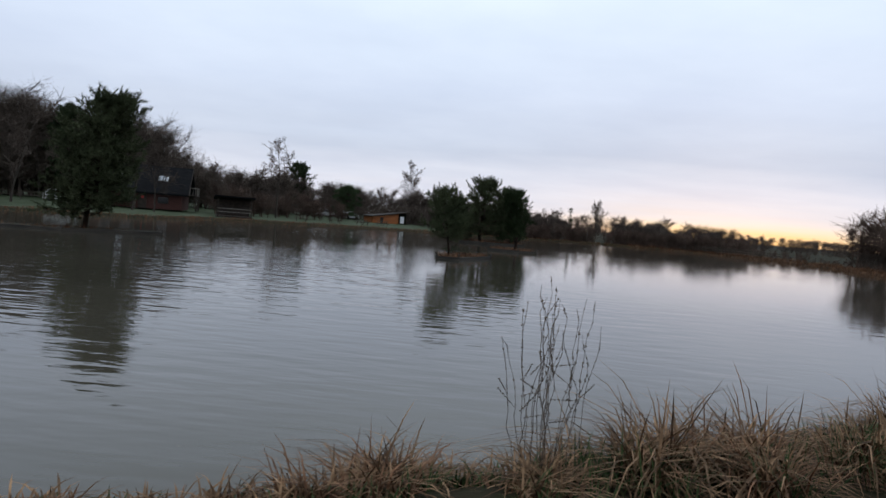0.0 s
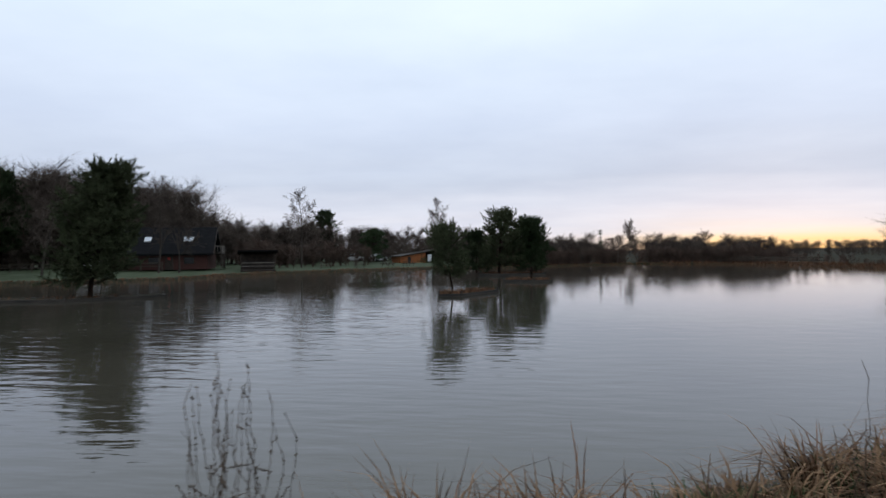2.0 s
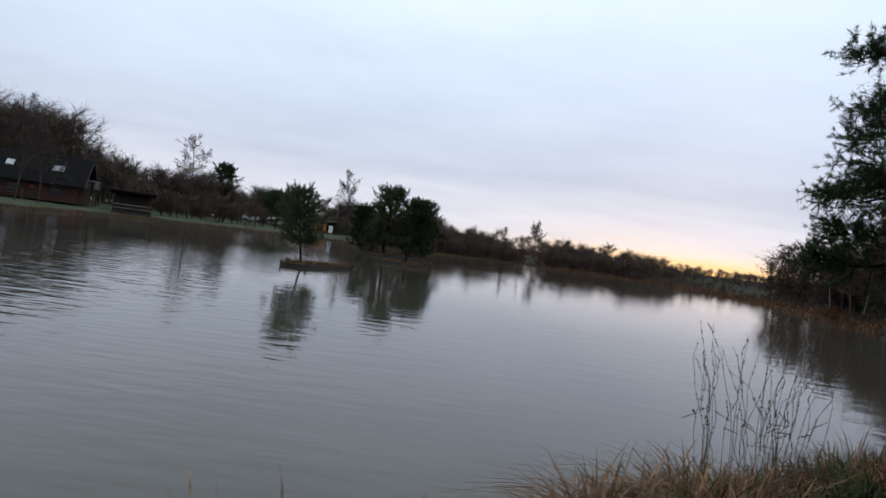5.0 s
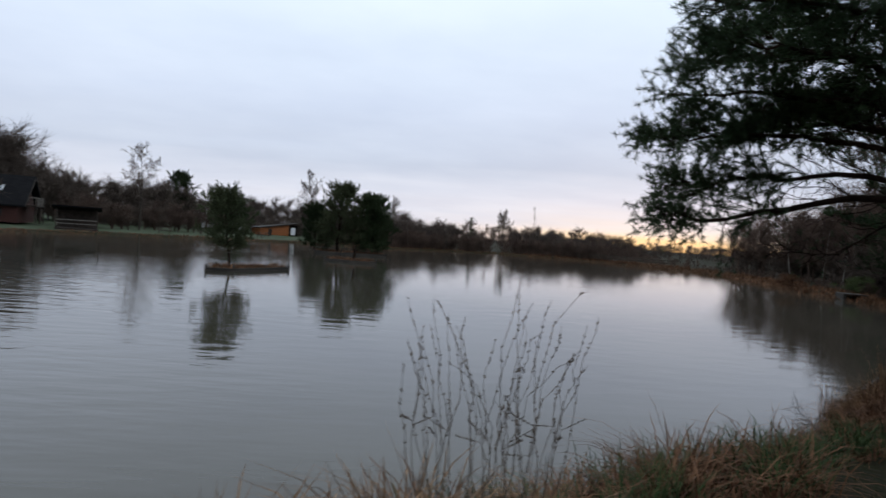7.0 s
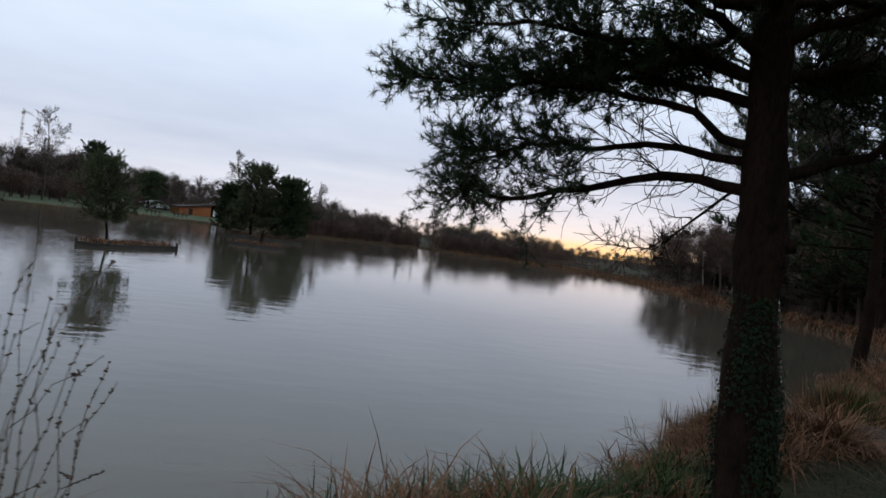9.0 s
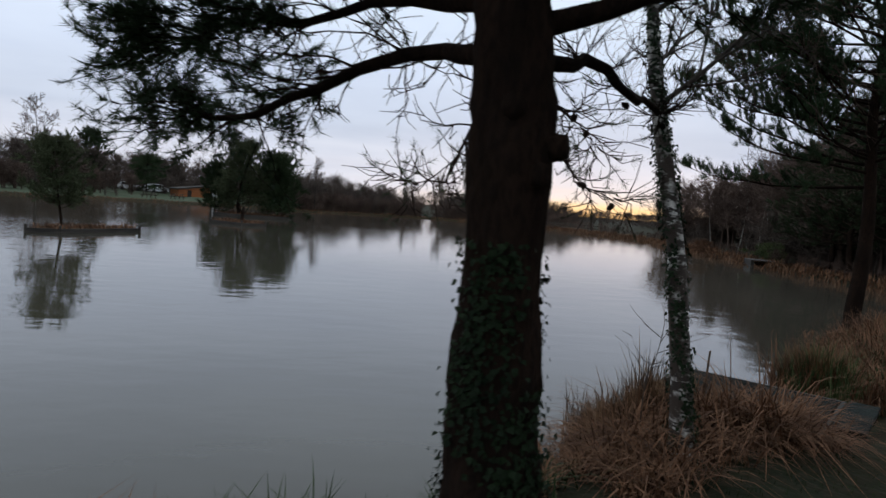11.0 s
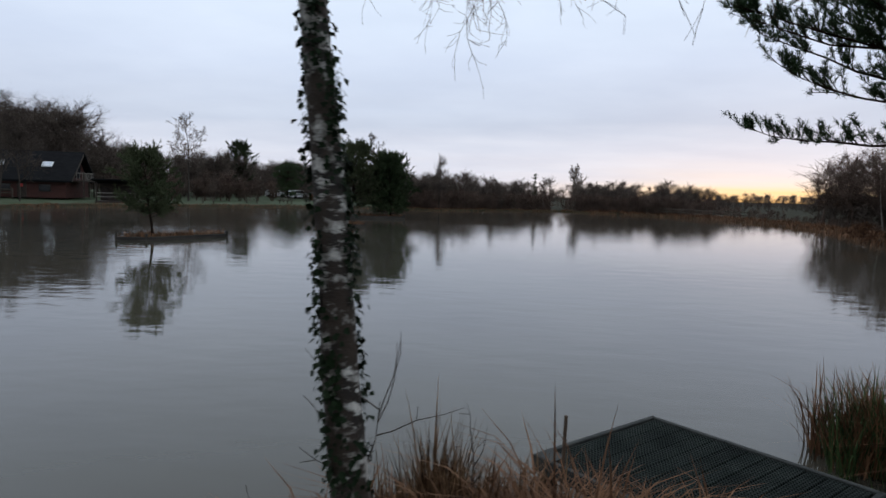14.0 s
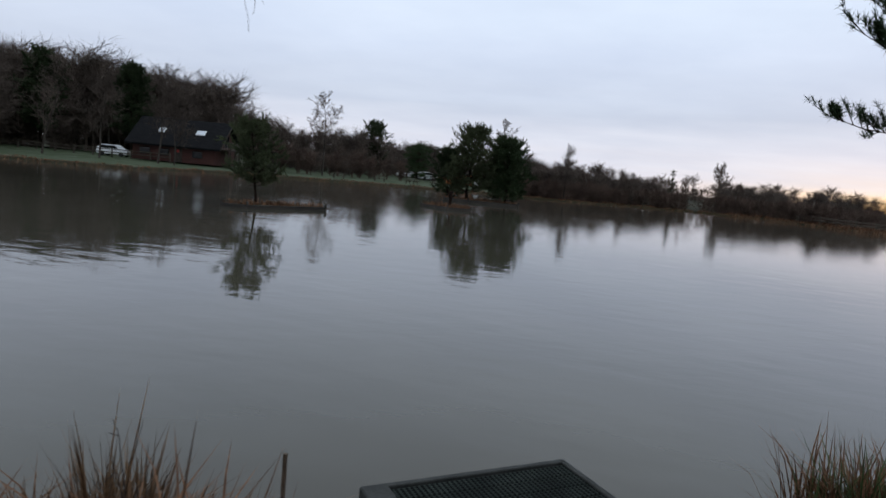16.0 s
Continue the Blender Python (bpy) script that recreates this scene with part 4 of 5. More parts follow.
def near_birch():
    rng = np.random.default_rng(77)
    t = thing("birch_tree", pose(-1.72, 6.5, 0.0), "slender white birch with ivy up its trunk", "tree")
    axis = np.array([(0.20, -0.06, 0.35), (0.15, -0.06, 0.7), (0.11, -0.06, 1.1), (0.05, -0.02, 1.6), (0.01, 0.02, 2.05), (-0.07, 0.12, 2.6), (-0.15, 0.2, 3.1), (-0.22, 0.3, 3.7), (-0.25, 0.5, 5.0), (-0.3, 0.6, 6.5), (-0.3, 0.7, 8.6)])
    rad = np.array([0.12, 0.092, 0.080, 0.072, 0.066, 0.062, 0.057, 0.048, 0.038, 0.026, 0.008])
    zz = np.concatenate([np.linspace(0.35, 3.7, 60), np.linspace(3.9, 8.6, 16)])
    path = np.stack([np.interp(zz, axis[:, 2], axis[:, k]) for k in range(3)], 1)
    rr = np.interp(zz, axis[:, 2], rad)
    link("trunk", mesh_of("trunk", *pipe(path, rr, 18, rng, 0.03), M_BIRCH, True), t)
    tw, tips = [], []
    for i in range(15):
        z = 3.55 + i * 0.32 if i > 2 else 3.2 + 0.3 * i
        k = np.argmin(abs(zz - z))
        a = (0.1, 0.9, -0.6)[i] if i < 3 else 1.1 + i * 2.4
        ln = (1.9 if i < 3 else 2.2 - 0.09 * i) * rng.uniform(0.8, 1.1)
        d = np.array([math.cos(a), math.sin(a), 0.75])
        branch(rng, tw, tips, path[k], d, ln, 0.024 if i < 3 else 0.016, 2, 0.12, 0.02, 4, 6, 0.5, 0.7)
    # fine twigs that hang from the boughs
    hang = []
    for x, y, z, dx, dy, dz in tips:
        if rng.uniform() < 0.9:
            p, d = np.array([x, y, z]), unit(np.array([dx, dy, dz]) + rng.normal(0, 0.3, 3))
            for k in range(7):
                d = unit(d + rng.normal(0, 0.22, 3) + np.array([0, 0, -0.16]))
                q = p + d * rng.uniform(0.05, 0.10)
                hang.append((*p, *q, 0.0018, 0.0016))
                for _ in range(int(rng.integers(0, 3))):
                    e = unit(d + rng.normal(0, 0.8, 3))
                    q2 = q + e * rng.uniform(0.05, 0.14)
                    hang.append((*q, *q2, 0.0015, 0.0012))
                    hang.append((*q2, *(q2 + unit(e + rng.normal(0, 0.6, 3)) * 0.06), 0.0012, 0.0010))
                p = q
    stuff(link("bough_frame", mesh_of("bough_frame", *tubes(tw, 5), M_BARK), t))
    stuff(link("twig_spray", mesh_of("twig_spray", *tubes(hang, 3), M_TWIGRED), t))
    stuff(link("ivy", mesh_of("ivy", *ivy(rng, path, rr, 2600, 0.032, 0.5, 4.6, 3.0, 0.016), M_IVY), t, "glossy dark ivy"))


near_pine()
near_birch()


def bank_pine():
    """The pine farther along the bank, whose boughs reach over the water."""
    rng = np.random.default_rng(55)
    t = thing("pine_tree", pose(6.3, 14.3, 0.3), "dark pine reaching out over the water", "tree")
    zz = np.linspace(-0.1, 9.2, 24)
    path = np.stack([0.05 * np.sin(zz), 0.05 * np.cos(zz * 1.3), zz], 1)
    link("trunk", mesh_of("trunk", *pipe(path, 0.17 * (1 - 0.9 * np.linspace(0, 1, 24)), 12, rng, 0.03), M_PINEBARK, True), t)
    tw, pts, dirs = [], [], []
    n = 96
    for i in range(n):
        h = i / n
        z = 3.0 + 6.0 * h
        a = 2.0 + i * 2.4
        ln = (4.8 * (1 - h) ** 0.6 + 0.3) * rng.uniform(0.8, 1.1)
        if i < 8:
            a, z, ln = (2.9, 3.15, 3.4, 3.3, 3.0, 3.6, 2.7, 3.2)[i], 3.05 + 0.28 * i, 3.8 + 0.1 * i
        p, d = np.array([0, 0, z]), unit(np.array([math.cos(a), math.sin(a), 0.05 + 0.5 * h]))
        for s in range(8):
            d = unit(d + rng.normal(0, 0.09, 3) + np.array([0, 0, 0.06]))
            q = p + d * ln / 8
            tw.append((*p, *q, 0.035 * (1 - s / 9), 0.035 * (1 - (s + 1) / 9)))
            if s > 1:
                for _ in range(8):
                    side = unit(np.cross(d, np.array([rng.normal(0, 0.4), rng.normal(0, 0.4), 1.0]))) * rng.choice((-1, 1))
                    e = unit(d * rng.uniform(0.3, 1) + side * rng.uniform(0.3, 1) + np.array([0, 0, rng.uniform(0.1, 0.95)]))
                    l2 = rng.uniform(0.25, 0.75) * (1.2 - s / 10)
                    a0 = p + (q - p) * rng.uniform(0, 1)
                    b0 = a0 + e * l2
                    tw.append((*a0, *b0, 0.008, 0.004))
                    for u in (0.3, 0.45, 0.6, 0.75, 0.88, 1.0):
                        f = unit(e * 0.6 + rng.normal(0, 0.3, 3) + np.array([0, 0, 0.7]))
                        pts.append(a0 + (b0 - a0) * u + f * rng.uniform(0, 0.1))
                        dirs.append(f)
            p = q
        pts.append(p)
        dirs.append(d)
    stuff(link("limb_frame", mesh_of("limb_frame", *tubes(tw, 4), M_PINEBARK), t))
    stuff(link("needles", mesh_of("needles", *tufts(pts, dirs, 0.10, 0.0095, 24, 0.7, rng), M_NEEDLE), t))


bank_pine()


# ---- near bank: grasses and dead stalks ----
def tussocks(name, label, rows, material, seed, blade=(0.35, 0.75), width=0.016, lean=0.38, droop=1.0, per=100):
    """Tufts of long blades that arch outwards; rows are x, y, radius, height factor, how dense."""
    rng = np.random.default_rng(seed)
    P, H = [], []
    for x, y, r, hf, dens in rows:
        k = int(per * dens)
        g = rng.normal(0, 0.5, (k, 2)) * r
        px, py = x + g[:, 0], y + g[:, 1]
        P.append(np.stack([px, py, np.maximum(ground_height(px, py), -0.12) - 0.03], 1))
        H.append(rng.uniform(blade[0], blade[1], k) * hf)
    ob = link(name, mesh_of(name, *blades(np.concatenate(P), np.concatenate(H), rng, width, lean, droop), material))
    return tagged(ob, label, "grass", kind="stuff")


def along_shore(x0, x1, gap, lo, hi, rng):
    """Places beside the near waterline between two x, lo to hi metres from it."""
    S = [p for p in SHORE if p[0] > -42 and p[1] < 15]
    S = sorted(S, key=lambda p: p[0])
    X, Y = np.array([p[0] for p in S]), np.array([p[1] for p in S])
    out, x = [], x0
    while x < x1:
        y = float(np.interp(x, X, Y))
        o = rng.uniform(lo, hi)
        out.append((x + o * 0.57, y - o * 0.82))
        x += gap * rng.uniform(0.5, 1.5)
    return out


def near_grass():
    rng = np.random.default_rng(12)
    straw, rust, green = [], [], []

    def lump(x):
        return 0.80 + 0.36 * math.sin(4.3 * x + 0.6) * math.sin(1.9 * x) + rng.uniform(-0.18, 0.24)

    for x, y in along_shore(-22, -9.4, 0.085, -0.45, 1.3, rng):
        h = 0.42 if x < -16.2 else 0.62 if x < -14.6 else 1.05 if x < -11.8 else 0.72 if x < -10.8 else 0.95
        straw.append((x, y, 0.22, h * lump(x), 1.0))
        green.append((x + 0.1, y - 0.15, 0.3, 0.72 * h, 0.55))
        if rng.uniform() < 0.5:
            rust.append((x, y, 0.22, h * lump(x), 0.5))
    for x, y in along_shore(-9.4, -5.0, 0.06, -0.35, 1.3, rng):
        if x < -6.5:
            straw.append((x, y, 0.2, 1.05 * lump(x), 0.75))
        rust.append((x, y - 0.1, 0.25, 0.95 * lump(x), 0.6))
        if rng.uniform() < (0.35 if x < -6.5 else 0.8):
            green.append((x, y, 0.25, 1.05, 0.6))
    for x, y in along_shore(-5.2, -2.9, 0.05, -0.2, 0.8, rng):
        rust.append((x, y, 0.2, 0.45 * lump(x), 0.5))
        green.append((x, y, 0.22, 0.7, 0.4))
    for x, y in along_shore(-2.8, -0.95, 0.032, -0.35, 1.2, rng):
        rust.append((x, y, 0.2, (0.55 if x < -2.15 else 1.15) * lump(x), 0.8))
    for x, y in along_shore(-0.9, -0.1, 0.05, 0.3, 0.9, rng):
        rust.append((x, y, 0.15, 0.55, 0.5))
    for x, y in along_shore(2.6, 12, 0.10, -0.3, 0.9, rng):
        rust.append((x, y, 0.3, 1.1, 0.8))
        green.append((x, y - 0.3, 0.3, 0.9, 0.4))
    clump = [(2.34 + rng.normal(0, 0.17), 10.0 + rng.normal(0, 0.2), 0.14, rng.uniform(0.8, 1.15), 0.6) for _ in range(34)]
    fresh = [(2.30 + rng.normal(0, 0.18), 9.95 + rng.normal(0, 0.2), 0.14, rng.uniform(0.85, 1.2), 0.5) for _ in range(30)]
    for _ in range(16):
        green.append((-4.9 + rng.normal(0, 0.35), 5.4 + rng.normal(0, 0.15), 0.15, 1.2, 0.4))
    up = [(max(-1.85, -1.55 + rng.normal(0, 0.36)), 7.55 + rng.normal(0, 0.15), 0.12, rng.uniform(0.7, 1.15), 0.7) for _ in range(62)]
    up += [(-1.36 + rng.normal(0, 0.07), 7.52 + rng.normal(0, 0.07), 0.08, rng.uniform(1.2, 1.45), 0.6) for _ in range(7)]
    rust += [(-0.75 + rng.normal(0, 0.35), 7.35 + rng.normal(0, 0.18), 0.16, rng.uniform(0.8, 1.1), 0.8) for _ in range(40)]
    tussocks("straw_grass", "arching tussocks of dead straw-coloured sedge", straw, M_STRAW, 21, (0.22, 0.80), width=0.018, lean=0.40, droop=1.75)
    tussocks("rusty_sedge", "rust-brown dead sedge at the water's edge", rust, M_RUST, 22, (0.25, 0.80), 0.015, 0.34, 1.5, 110)
    tussocks("green_sedge", "green sedge blades among the dead grass", green, M_GREENBLADE, 23, (0.28, 0.62), 0.014, 0.3, 0.8, 80)
    tussocks("upright_reeds", "upright rust-brown dead reeds in the shallows", up, M_STRAW, 24, (0.45, 0.8), 0.014, 0.13, 0.18, 60)
    tussocks("reed_clump", "tall dense clump of dead brown reeds beside the platform", clump, M_RUST, 26, (0.6, 1.1), 0.016, 0.16, 0.45, 60)
    tussocks("green_reeds", "green reed blades in the clump beside the platform", fresh, M_GREENBLADE, 27, (0.6, 1.05), 0.015, 0.15, 0.40, 50)
    rush = []
    for _ in range(42):
        x = rng.uniform(-8.2, -5.8)
        rush.append((x, 4.85 + 0.5 * (x + 6.8) + rng.normal(0, 0.2), 0.12, rng.uniform(0.7, 1.3), 0.05))
    tussocks("thin_rushes", "thin dark rushes standing in the shallows", rush, M_GREENBLADE, 25, (0.2, 0.42), 0.008, 0.06, 0.06, 60)
    n = 60000
    x, y = rng.uniform(-12, 8, n), rng.uniform(-3, 12, n)
    d = shore_distance(x, y)
    k = (d > 0.9) & (d < 4.5)
    P = np.stack([x[k], y[k], ground_height(x[k], y[k]) - 0.01], 1)
    ob = link("turf", mesh_of("turf", *blades(P, rng.uniform(0.03, 0.075, len(P)), rng, 0.006, 0.5, 0.5), M_TURF))
    tagged(ob, "short damp dark green turf along the bank", "turf", kind="stuff")


near_grass()


def stalks(name, label, x, y, tips, seed, r=0.0035, seeds=True, hook=0.0):
    """A dead plant of upright stalks with seed heads; tips are offsets of the stalk ends."""
    rng = np.random.default_rng(seed)
    z = gz(x, y)
    z = max(z, -0.1)
    t = thing(name, pose(x, y, z), label, "plant")
    for tx, ty, tz in tips:
        tz -= z
        b = np.array([tx * 0.55 + rng.normal(0, 0.03), ty * 0.5 + rng.normal(0, 0.03), -0.05])
        e = np.array([tx, ty, tz])
        u = np.linspace(0, 1, 12)[:, None]
        mid = (b + e) / 2 + np.array([tx * 0.10, ty * 0.10, 0.06]) + rng.normal(0, 0.03, 3)
        P = (1 - u) ** 2 * b + 2 * u * (1 - u) * mid + u * u * e + rng.normal(0, 0.011, (12, 3)) + 0.05 * np.sin(u * 3.14) * rng.normal(0, 1, 3) + 0.03 * np.sin(u * 6.3 + rng.uniform(0, 6)) * rng.normal(0, 1, 3) + (hook * abs(rng.normal(0, 1)) * np.clip(u - 0.7, 0, 1) ** 1.5) * np.array([[1.2 if tx > 0 else -0.5, 0, -0.9]])
        segs = [(*P[i], *P[i + 1], r * (1 - 0.05 * i), r * (1 - 0.05 * (i + 1))) for i in range(11)]
        if seeds:
            for i in range(5, 11):
                for f in rng.uniform(0, 1, int(rng.integers(1, 5))):
                    c = P[i] + (P[i + 1] - P[i]) * f
                    d = rng.normal(0, 1, 3)
                    d = unit(d) * rng.uniform(0.004, 0.011)
                    segs.append((*(c - d), *(c + d + (0, 0, 0.006)), rng.uniform(0.003, 0.0055), 0.003))
            if rng.uniform() < 0.6:
                c = P[6]
                d = unit(P[7] - P[5] + rng.normal(0, 0.7, 3))
                q = c + d * rng.uniform(0.1, 0.22)
                segs.append((*c, *q, r * 0.6, r * 0.4))
                for f in np.linspace(0.3, 1, 6):
                    o = unit(rng.normal(0, 1, 3)) * 0.008
                    k = c + (q - c) * f
                    segs.append((*(k - o), *(k + o), 0.0045, 0.0035))
        stuff(link("stalk", mesh_of("stalk", *tubes(segs, 5), M_STALK), t))
    return t


R = np.random.default_rng(3)
stalks("dead_loosestrife", "tall dead seed stalks rising from the sedge", -14.68, -1.55,
       [(R.normal(0, 0.19) * (0.4 + 0.6 * k / 24) + 0.03, R.normal(0, 0.12), 1.66 + R.uniform(-0.35, 0.25)) for k in range(24)], 1, 0.0032)
stalks("dead_loosestrife", "tall dead seed stalks with curled tips", -7.36, 2.8,
       [(R.uniform(-0.58, -0.05), R.normal(0, 0.14), R.uniform(1.65, 2.05)) for k in range(16)] + [(R.uniform(0.0, 0.52), R.normal(0, 0.14), R.uniform(1.45, 2.15)) for k in range(20)] + [(0.10, -0.05, 2.6)], 2, 0.0030, hook=0.5)
stalks("dead_stalk", "single thin dead stalk at the waterside", -11.1, -0.2, [(0.0, -0.45, 1.75), (0.1, -0.35, 1.35), (-0.08, -0.3, 1.2)], 3, 0.004, False)


# ---- fishing platform ----
M_DECK = mat("green_black_decking", (0.010, 0.013, 0.012), (0.024, 0.029, 0.026), 3, 0.8, 0.003, 0.5, (0.012, 0.014, 0.013), vary=0.3, spec=0.08)


def knurl(m):
    """Cross-cuts that break the ridges of the decking into rows of studs."""
    nt = m.node_tree
    N, L = nt.nodes.new, nt.links.new
    b = nt.nodes["Principled BSDF"]
    w = N("ShaderNodeTexWave")
    w.bands_direction = "X"
    w.inputs["Scale"].default_value, w.inputs["Distortion"].default_value, w.inputs["Detail"].default_value = 9.0, 0.4, 1.0
    L(N("ShaderNodeTexCoord").outputs["Object"], w.inputs["Vector"])
    r = N("ShaderNodeValToRGB")
    r.color_ramp.elements[0].position, r.color_ramp.elements[0].color = 0.35, (0.25, 0.25, 0.25, 1)
    r.color_ramp.elements[1].position, r.color_ramp.elements[1].color = 0.65, (1.5, 1.55, 1.5, 1)
    L(w.outputs["Fac"], r.inputs[0])
    k = N("ShaderNodeMix")
    k.data_type, k.blend_type = "RGBA", "MULTIPLY"
    k.inputs[0].default_value = 1.0
    L(b.inputs["Base Color"].links[0].from_socket, k.inputs[6])
    L(r.outputs[0], k.inputs[7])
    L(k.outputs[2], b.inputs["Base Color"])
    bp = N("ShaderNodeBump")
    bp.inputs["Strength"].default_value, bp.inputs["Distance"].default_value = 1.0, 0.006
    L(w.outputs["Fac"], bp.inputs["Height"])
    L(bp.outputs[0], b.inputs["Normal"])


knurl(M_DECK)
M_DECKEDGE = mat("grey_deck_edging", (0.022, 0.024, 0.022), (0.046, 0.047, 0.043), 4, 0.8, 0.003, 0.4)


def platform():
    t = thing("fishing_platform", pose(-0.80, 8.78, 0.40, 0, 0, 44.2), "green-black ribbed fishing platform on timber posts", "platform")
    W, D = 1.52, 1.78
    n = 12
    pitch = (D - 0.08) / n
    for i in range(n):
        # ribbed board: raised ridges with grooves between them
        bm = bmesh.new()
        y0 = -0.04 - i * pitch
        ribs = 5
        rw = (pitch - 0.008) / ribs
        prof = []
        for k in range(ribs):
            a = k * rw
            prof += [(a + 0.002, 0.0), (a + rw * 0.30, 0.006), (a + rw * 0.70, 0.006), (a + rw - 0.002, 0.0)]
        prof = [(0.0, -0.03)] + prof + [(pitch - 0.008, -0.03)]
        A = [bm.verts.new((0.05, y0 - p, -0.006 + z)) for p, z in prof]
        B = [bm.verts.new((W - 0.05, y0 - p, -0.006 + z)) for p, z in prof]
        for k in range(len(prof)):
            j = (k + 1) % len(prof)
            bm.faces.new((A[k], A[j], B[j], B[k]))
        bm.faces.new(A[::-1])
        bm.faces.new(B)
        bmesh.ops.recalc_face_normals(bm, faces=bm.faces)
        part("board", bm, M_DECK, t)
    part("edge_rail", box(W, 0.045, 0.12, W / 2, 0.0, -0.11), M_DECKEDGE, t, "grey edging board", 0.006)
    part("edge_rail", box(W, 0.045, 0.12, W / 2, -D, -0.11), M_DECKEDGE, t, "grey edging board", 0.006)
    part("edge_rail", box(0.045, D, 0.12, 0.022, -D / 2, -0.11), M_DECKEDGE, t, "grey edging board", 0.006)
    part("edge_rail", box(0.045, D, 0.12, W - 0.022, -D / 2, -0.11), M_DECKEDGE, t, "grey edging board", 0.006)
    part("joist", box(W - 0.1, 0.07, 0.12, W / 2, -0.5, -0.16), M_WETWOOD, t)
    part("joist", box(W - 0.1, 0.07, 0.12, W / 2, -1.3, -0.16), M_WETWOOD, t)
    for x, y in ((0.08, -0.08), (W - 0.08, -0.08), (0.08, -D + 0.08), (W - 0.08, -D + 0.08)):
        part("post", box(0.1, 0.1, 1.0, x, y, -1.05), M_WETWOOD, t, bevel=0.008)
    part("corner_plate", box(0.16, 0.16, 0.008, 0.09, -0.09, 0.004), M_DECKEDGE, t)
    part("step", box(W - 0.2, 0.3, 0.05, W / 2, -D - 0.2, 0.0), M_DECK, t, bevel=0.008)


platform()


def marker_post(x, y, h, lean, label, r=0.012):
    t = thing("marker_post", pose(x, y, -0.5, lean, lean * 0.5, 0), label, "post")
    bm = bmesh.new()
    bmesh.ops.create_cone(bm, cap_ends=True, segments=8, radius1=r, radius2=r * 0.85, depth=h + 0.5, matrix=Matrix.Translation((0, 0, (h + 0.5) / 2)))
    part("pole", bm, M_STALK, t)


marker_post(-0.71, 7.74, 1.1, 2, "thin brown stake beside the platform")


def sapling(x, y, height, seed, label, lean=(0.2, 0.1), arms=5, first=1):
    rng = np.random.default_rng(seed)
    z = max(gz(x, y), -0.1)
    t = thing("bare_sapling", pose(x, y, z - 0.03), label, "shrub")
    segs = []
    p, d = np.zeros(3), unit(np.array([lean[0], lean[1], 1.0]))
    for i in range(6):
        d = unit(d + rng.normal(0, 0.08, 3))
        q = p + d * height / 6
        r = 0.0075 * (1 - i * 0.13)
        segs.append((*p, *q, r, r * 0.86))
        if i >= first:
            for _ in range(arms // 3 + (i % 2)):
                e = unit(d * 0.7 + rng.normal(0, 0.75, 3) + np.array([0, 0, 0.35]))
                a = p + (q - p) * rng.uniform(0, 1)
                for k in range(4):
                    e = unit(e + rng.normal(0, 0.14, 3) + np.array([0, 0, 0.06]))
                    b = a + e * height * rng.uniform(0.07, 0.13)
                    segs.append((*a, *b, 0.0038 * (1 - k * 0.18), 0.0038 * (1 - (k + 1) * 0.18)))
                    if rng.uniform() < 0.35:
                        f = unit(e + rng.normal(0, 0.6, 3))
                        segs.append((*b, *(b + f * height * 0.08), 0.0022, 0.0016))
                    a = b
        p = q
    stuff(link("stem", mesh_of("stem", *tubes(segs, 5), M_TWIG), t))


sapling(-1.70, 6.90, 1.08, 5, "bare branching sapling beside the birch", (0.08, 0.06), 9, 3)
sapling(-2.15, 7.35, 0.7, 6, "bare drooping twigs beside the birch", (-0.7, 0.35), 6)
sapling(-1.22, 7.30, 0.74, 7, "thin bare sapling in the sedge", (0.12, -0.02), 3, 4)
sapling(-2.35, 7.1, 0.62, 8, "bare twiggy shoots at the water's edge", (-0.7, 0.2), 5)


# ---- lodge, shed and lawn ----
M_REDWOOD = mat("dark_red_stained_boards", (0.040, 0.013, 0.010), (0.070, 0.022, 0.016), 2, 0.7, 0.006, 0.4, stretch=(0.4, 0.4, 6))
M_SLATE = mat("dark_slate_roof", (0.006, 0.006, 0.007), (0.012, 0.012, 0.013), 1.5, 0.95, 0.01, 0.5, stretch=(1, 1, 3), spec=0.08)
M_ORANGE = mat("orange_stained_timber", (0.22, 0.070, 0.022), (0.34, 0.115, 0.036), 1.5, 0.65, 0.006, 0.4, stretch=(0.4, 0.4, 5))
M_WHITE = mat("white_paint", (0.60, 0.61, 0.62), (0.74, 0.75, 0.76), 2, 0.4, fine=0.15, c3=(0.5, 0.5, 0.5))
M_DARKWOOD = mat("dark_brown_timber", (0.022, 0.016, 0.012), (0.045, 0.032, 0.024), 3, 0.75, 0.004, 0.4)
M_GLASS = mat("dark_window_glass", (0.010, 0.012, 0.015), (0.018, 0.020, 0.024), 1, 0.05, spec=0.7)
M_TYRE = mat("black_rubber", (0.012, 0.012, 0.012), (0.022, 0.022, 0.022), 8, 0.85)
M_REDDOOR = mat("bright_red_paint", (0.30, 0.025, 0.020), (0.38, 0.035, 0.028), 2, 0.5)
M_TABLE = mat("weathered_bench_timber", (0.055, 0.045, 0.034), (0.10, 0.082, 0.062), 3, 0.8, 0.004, 0.4)


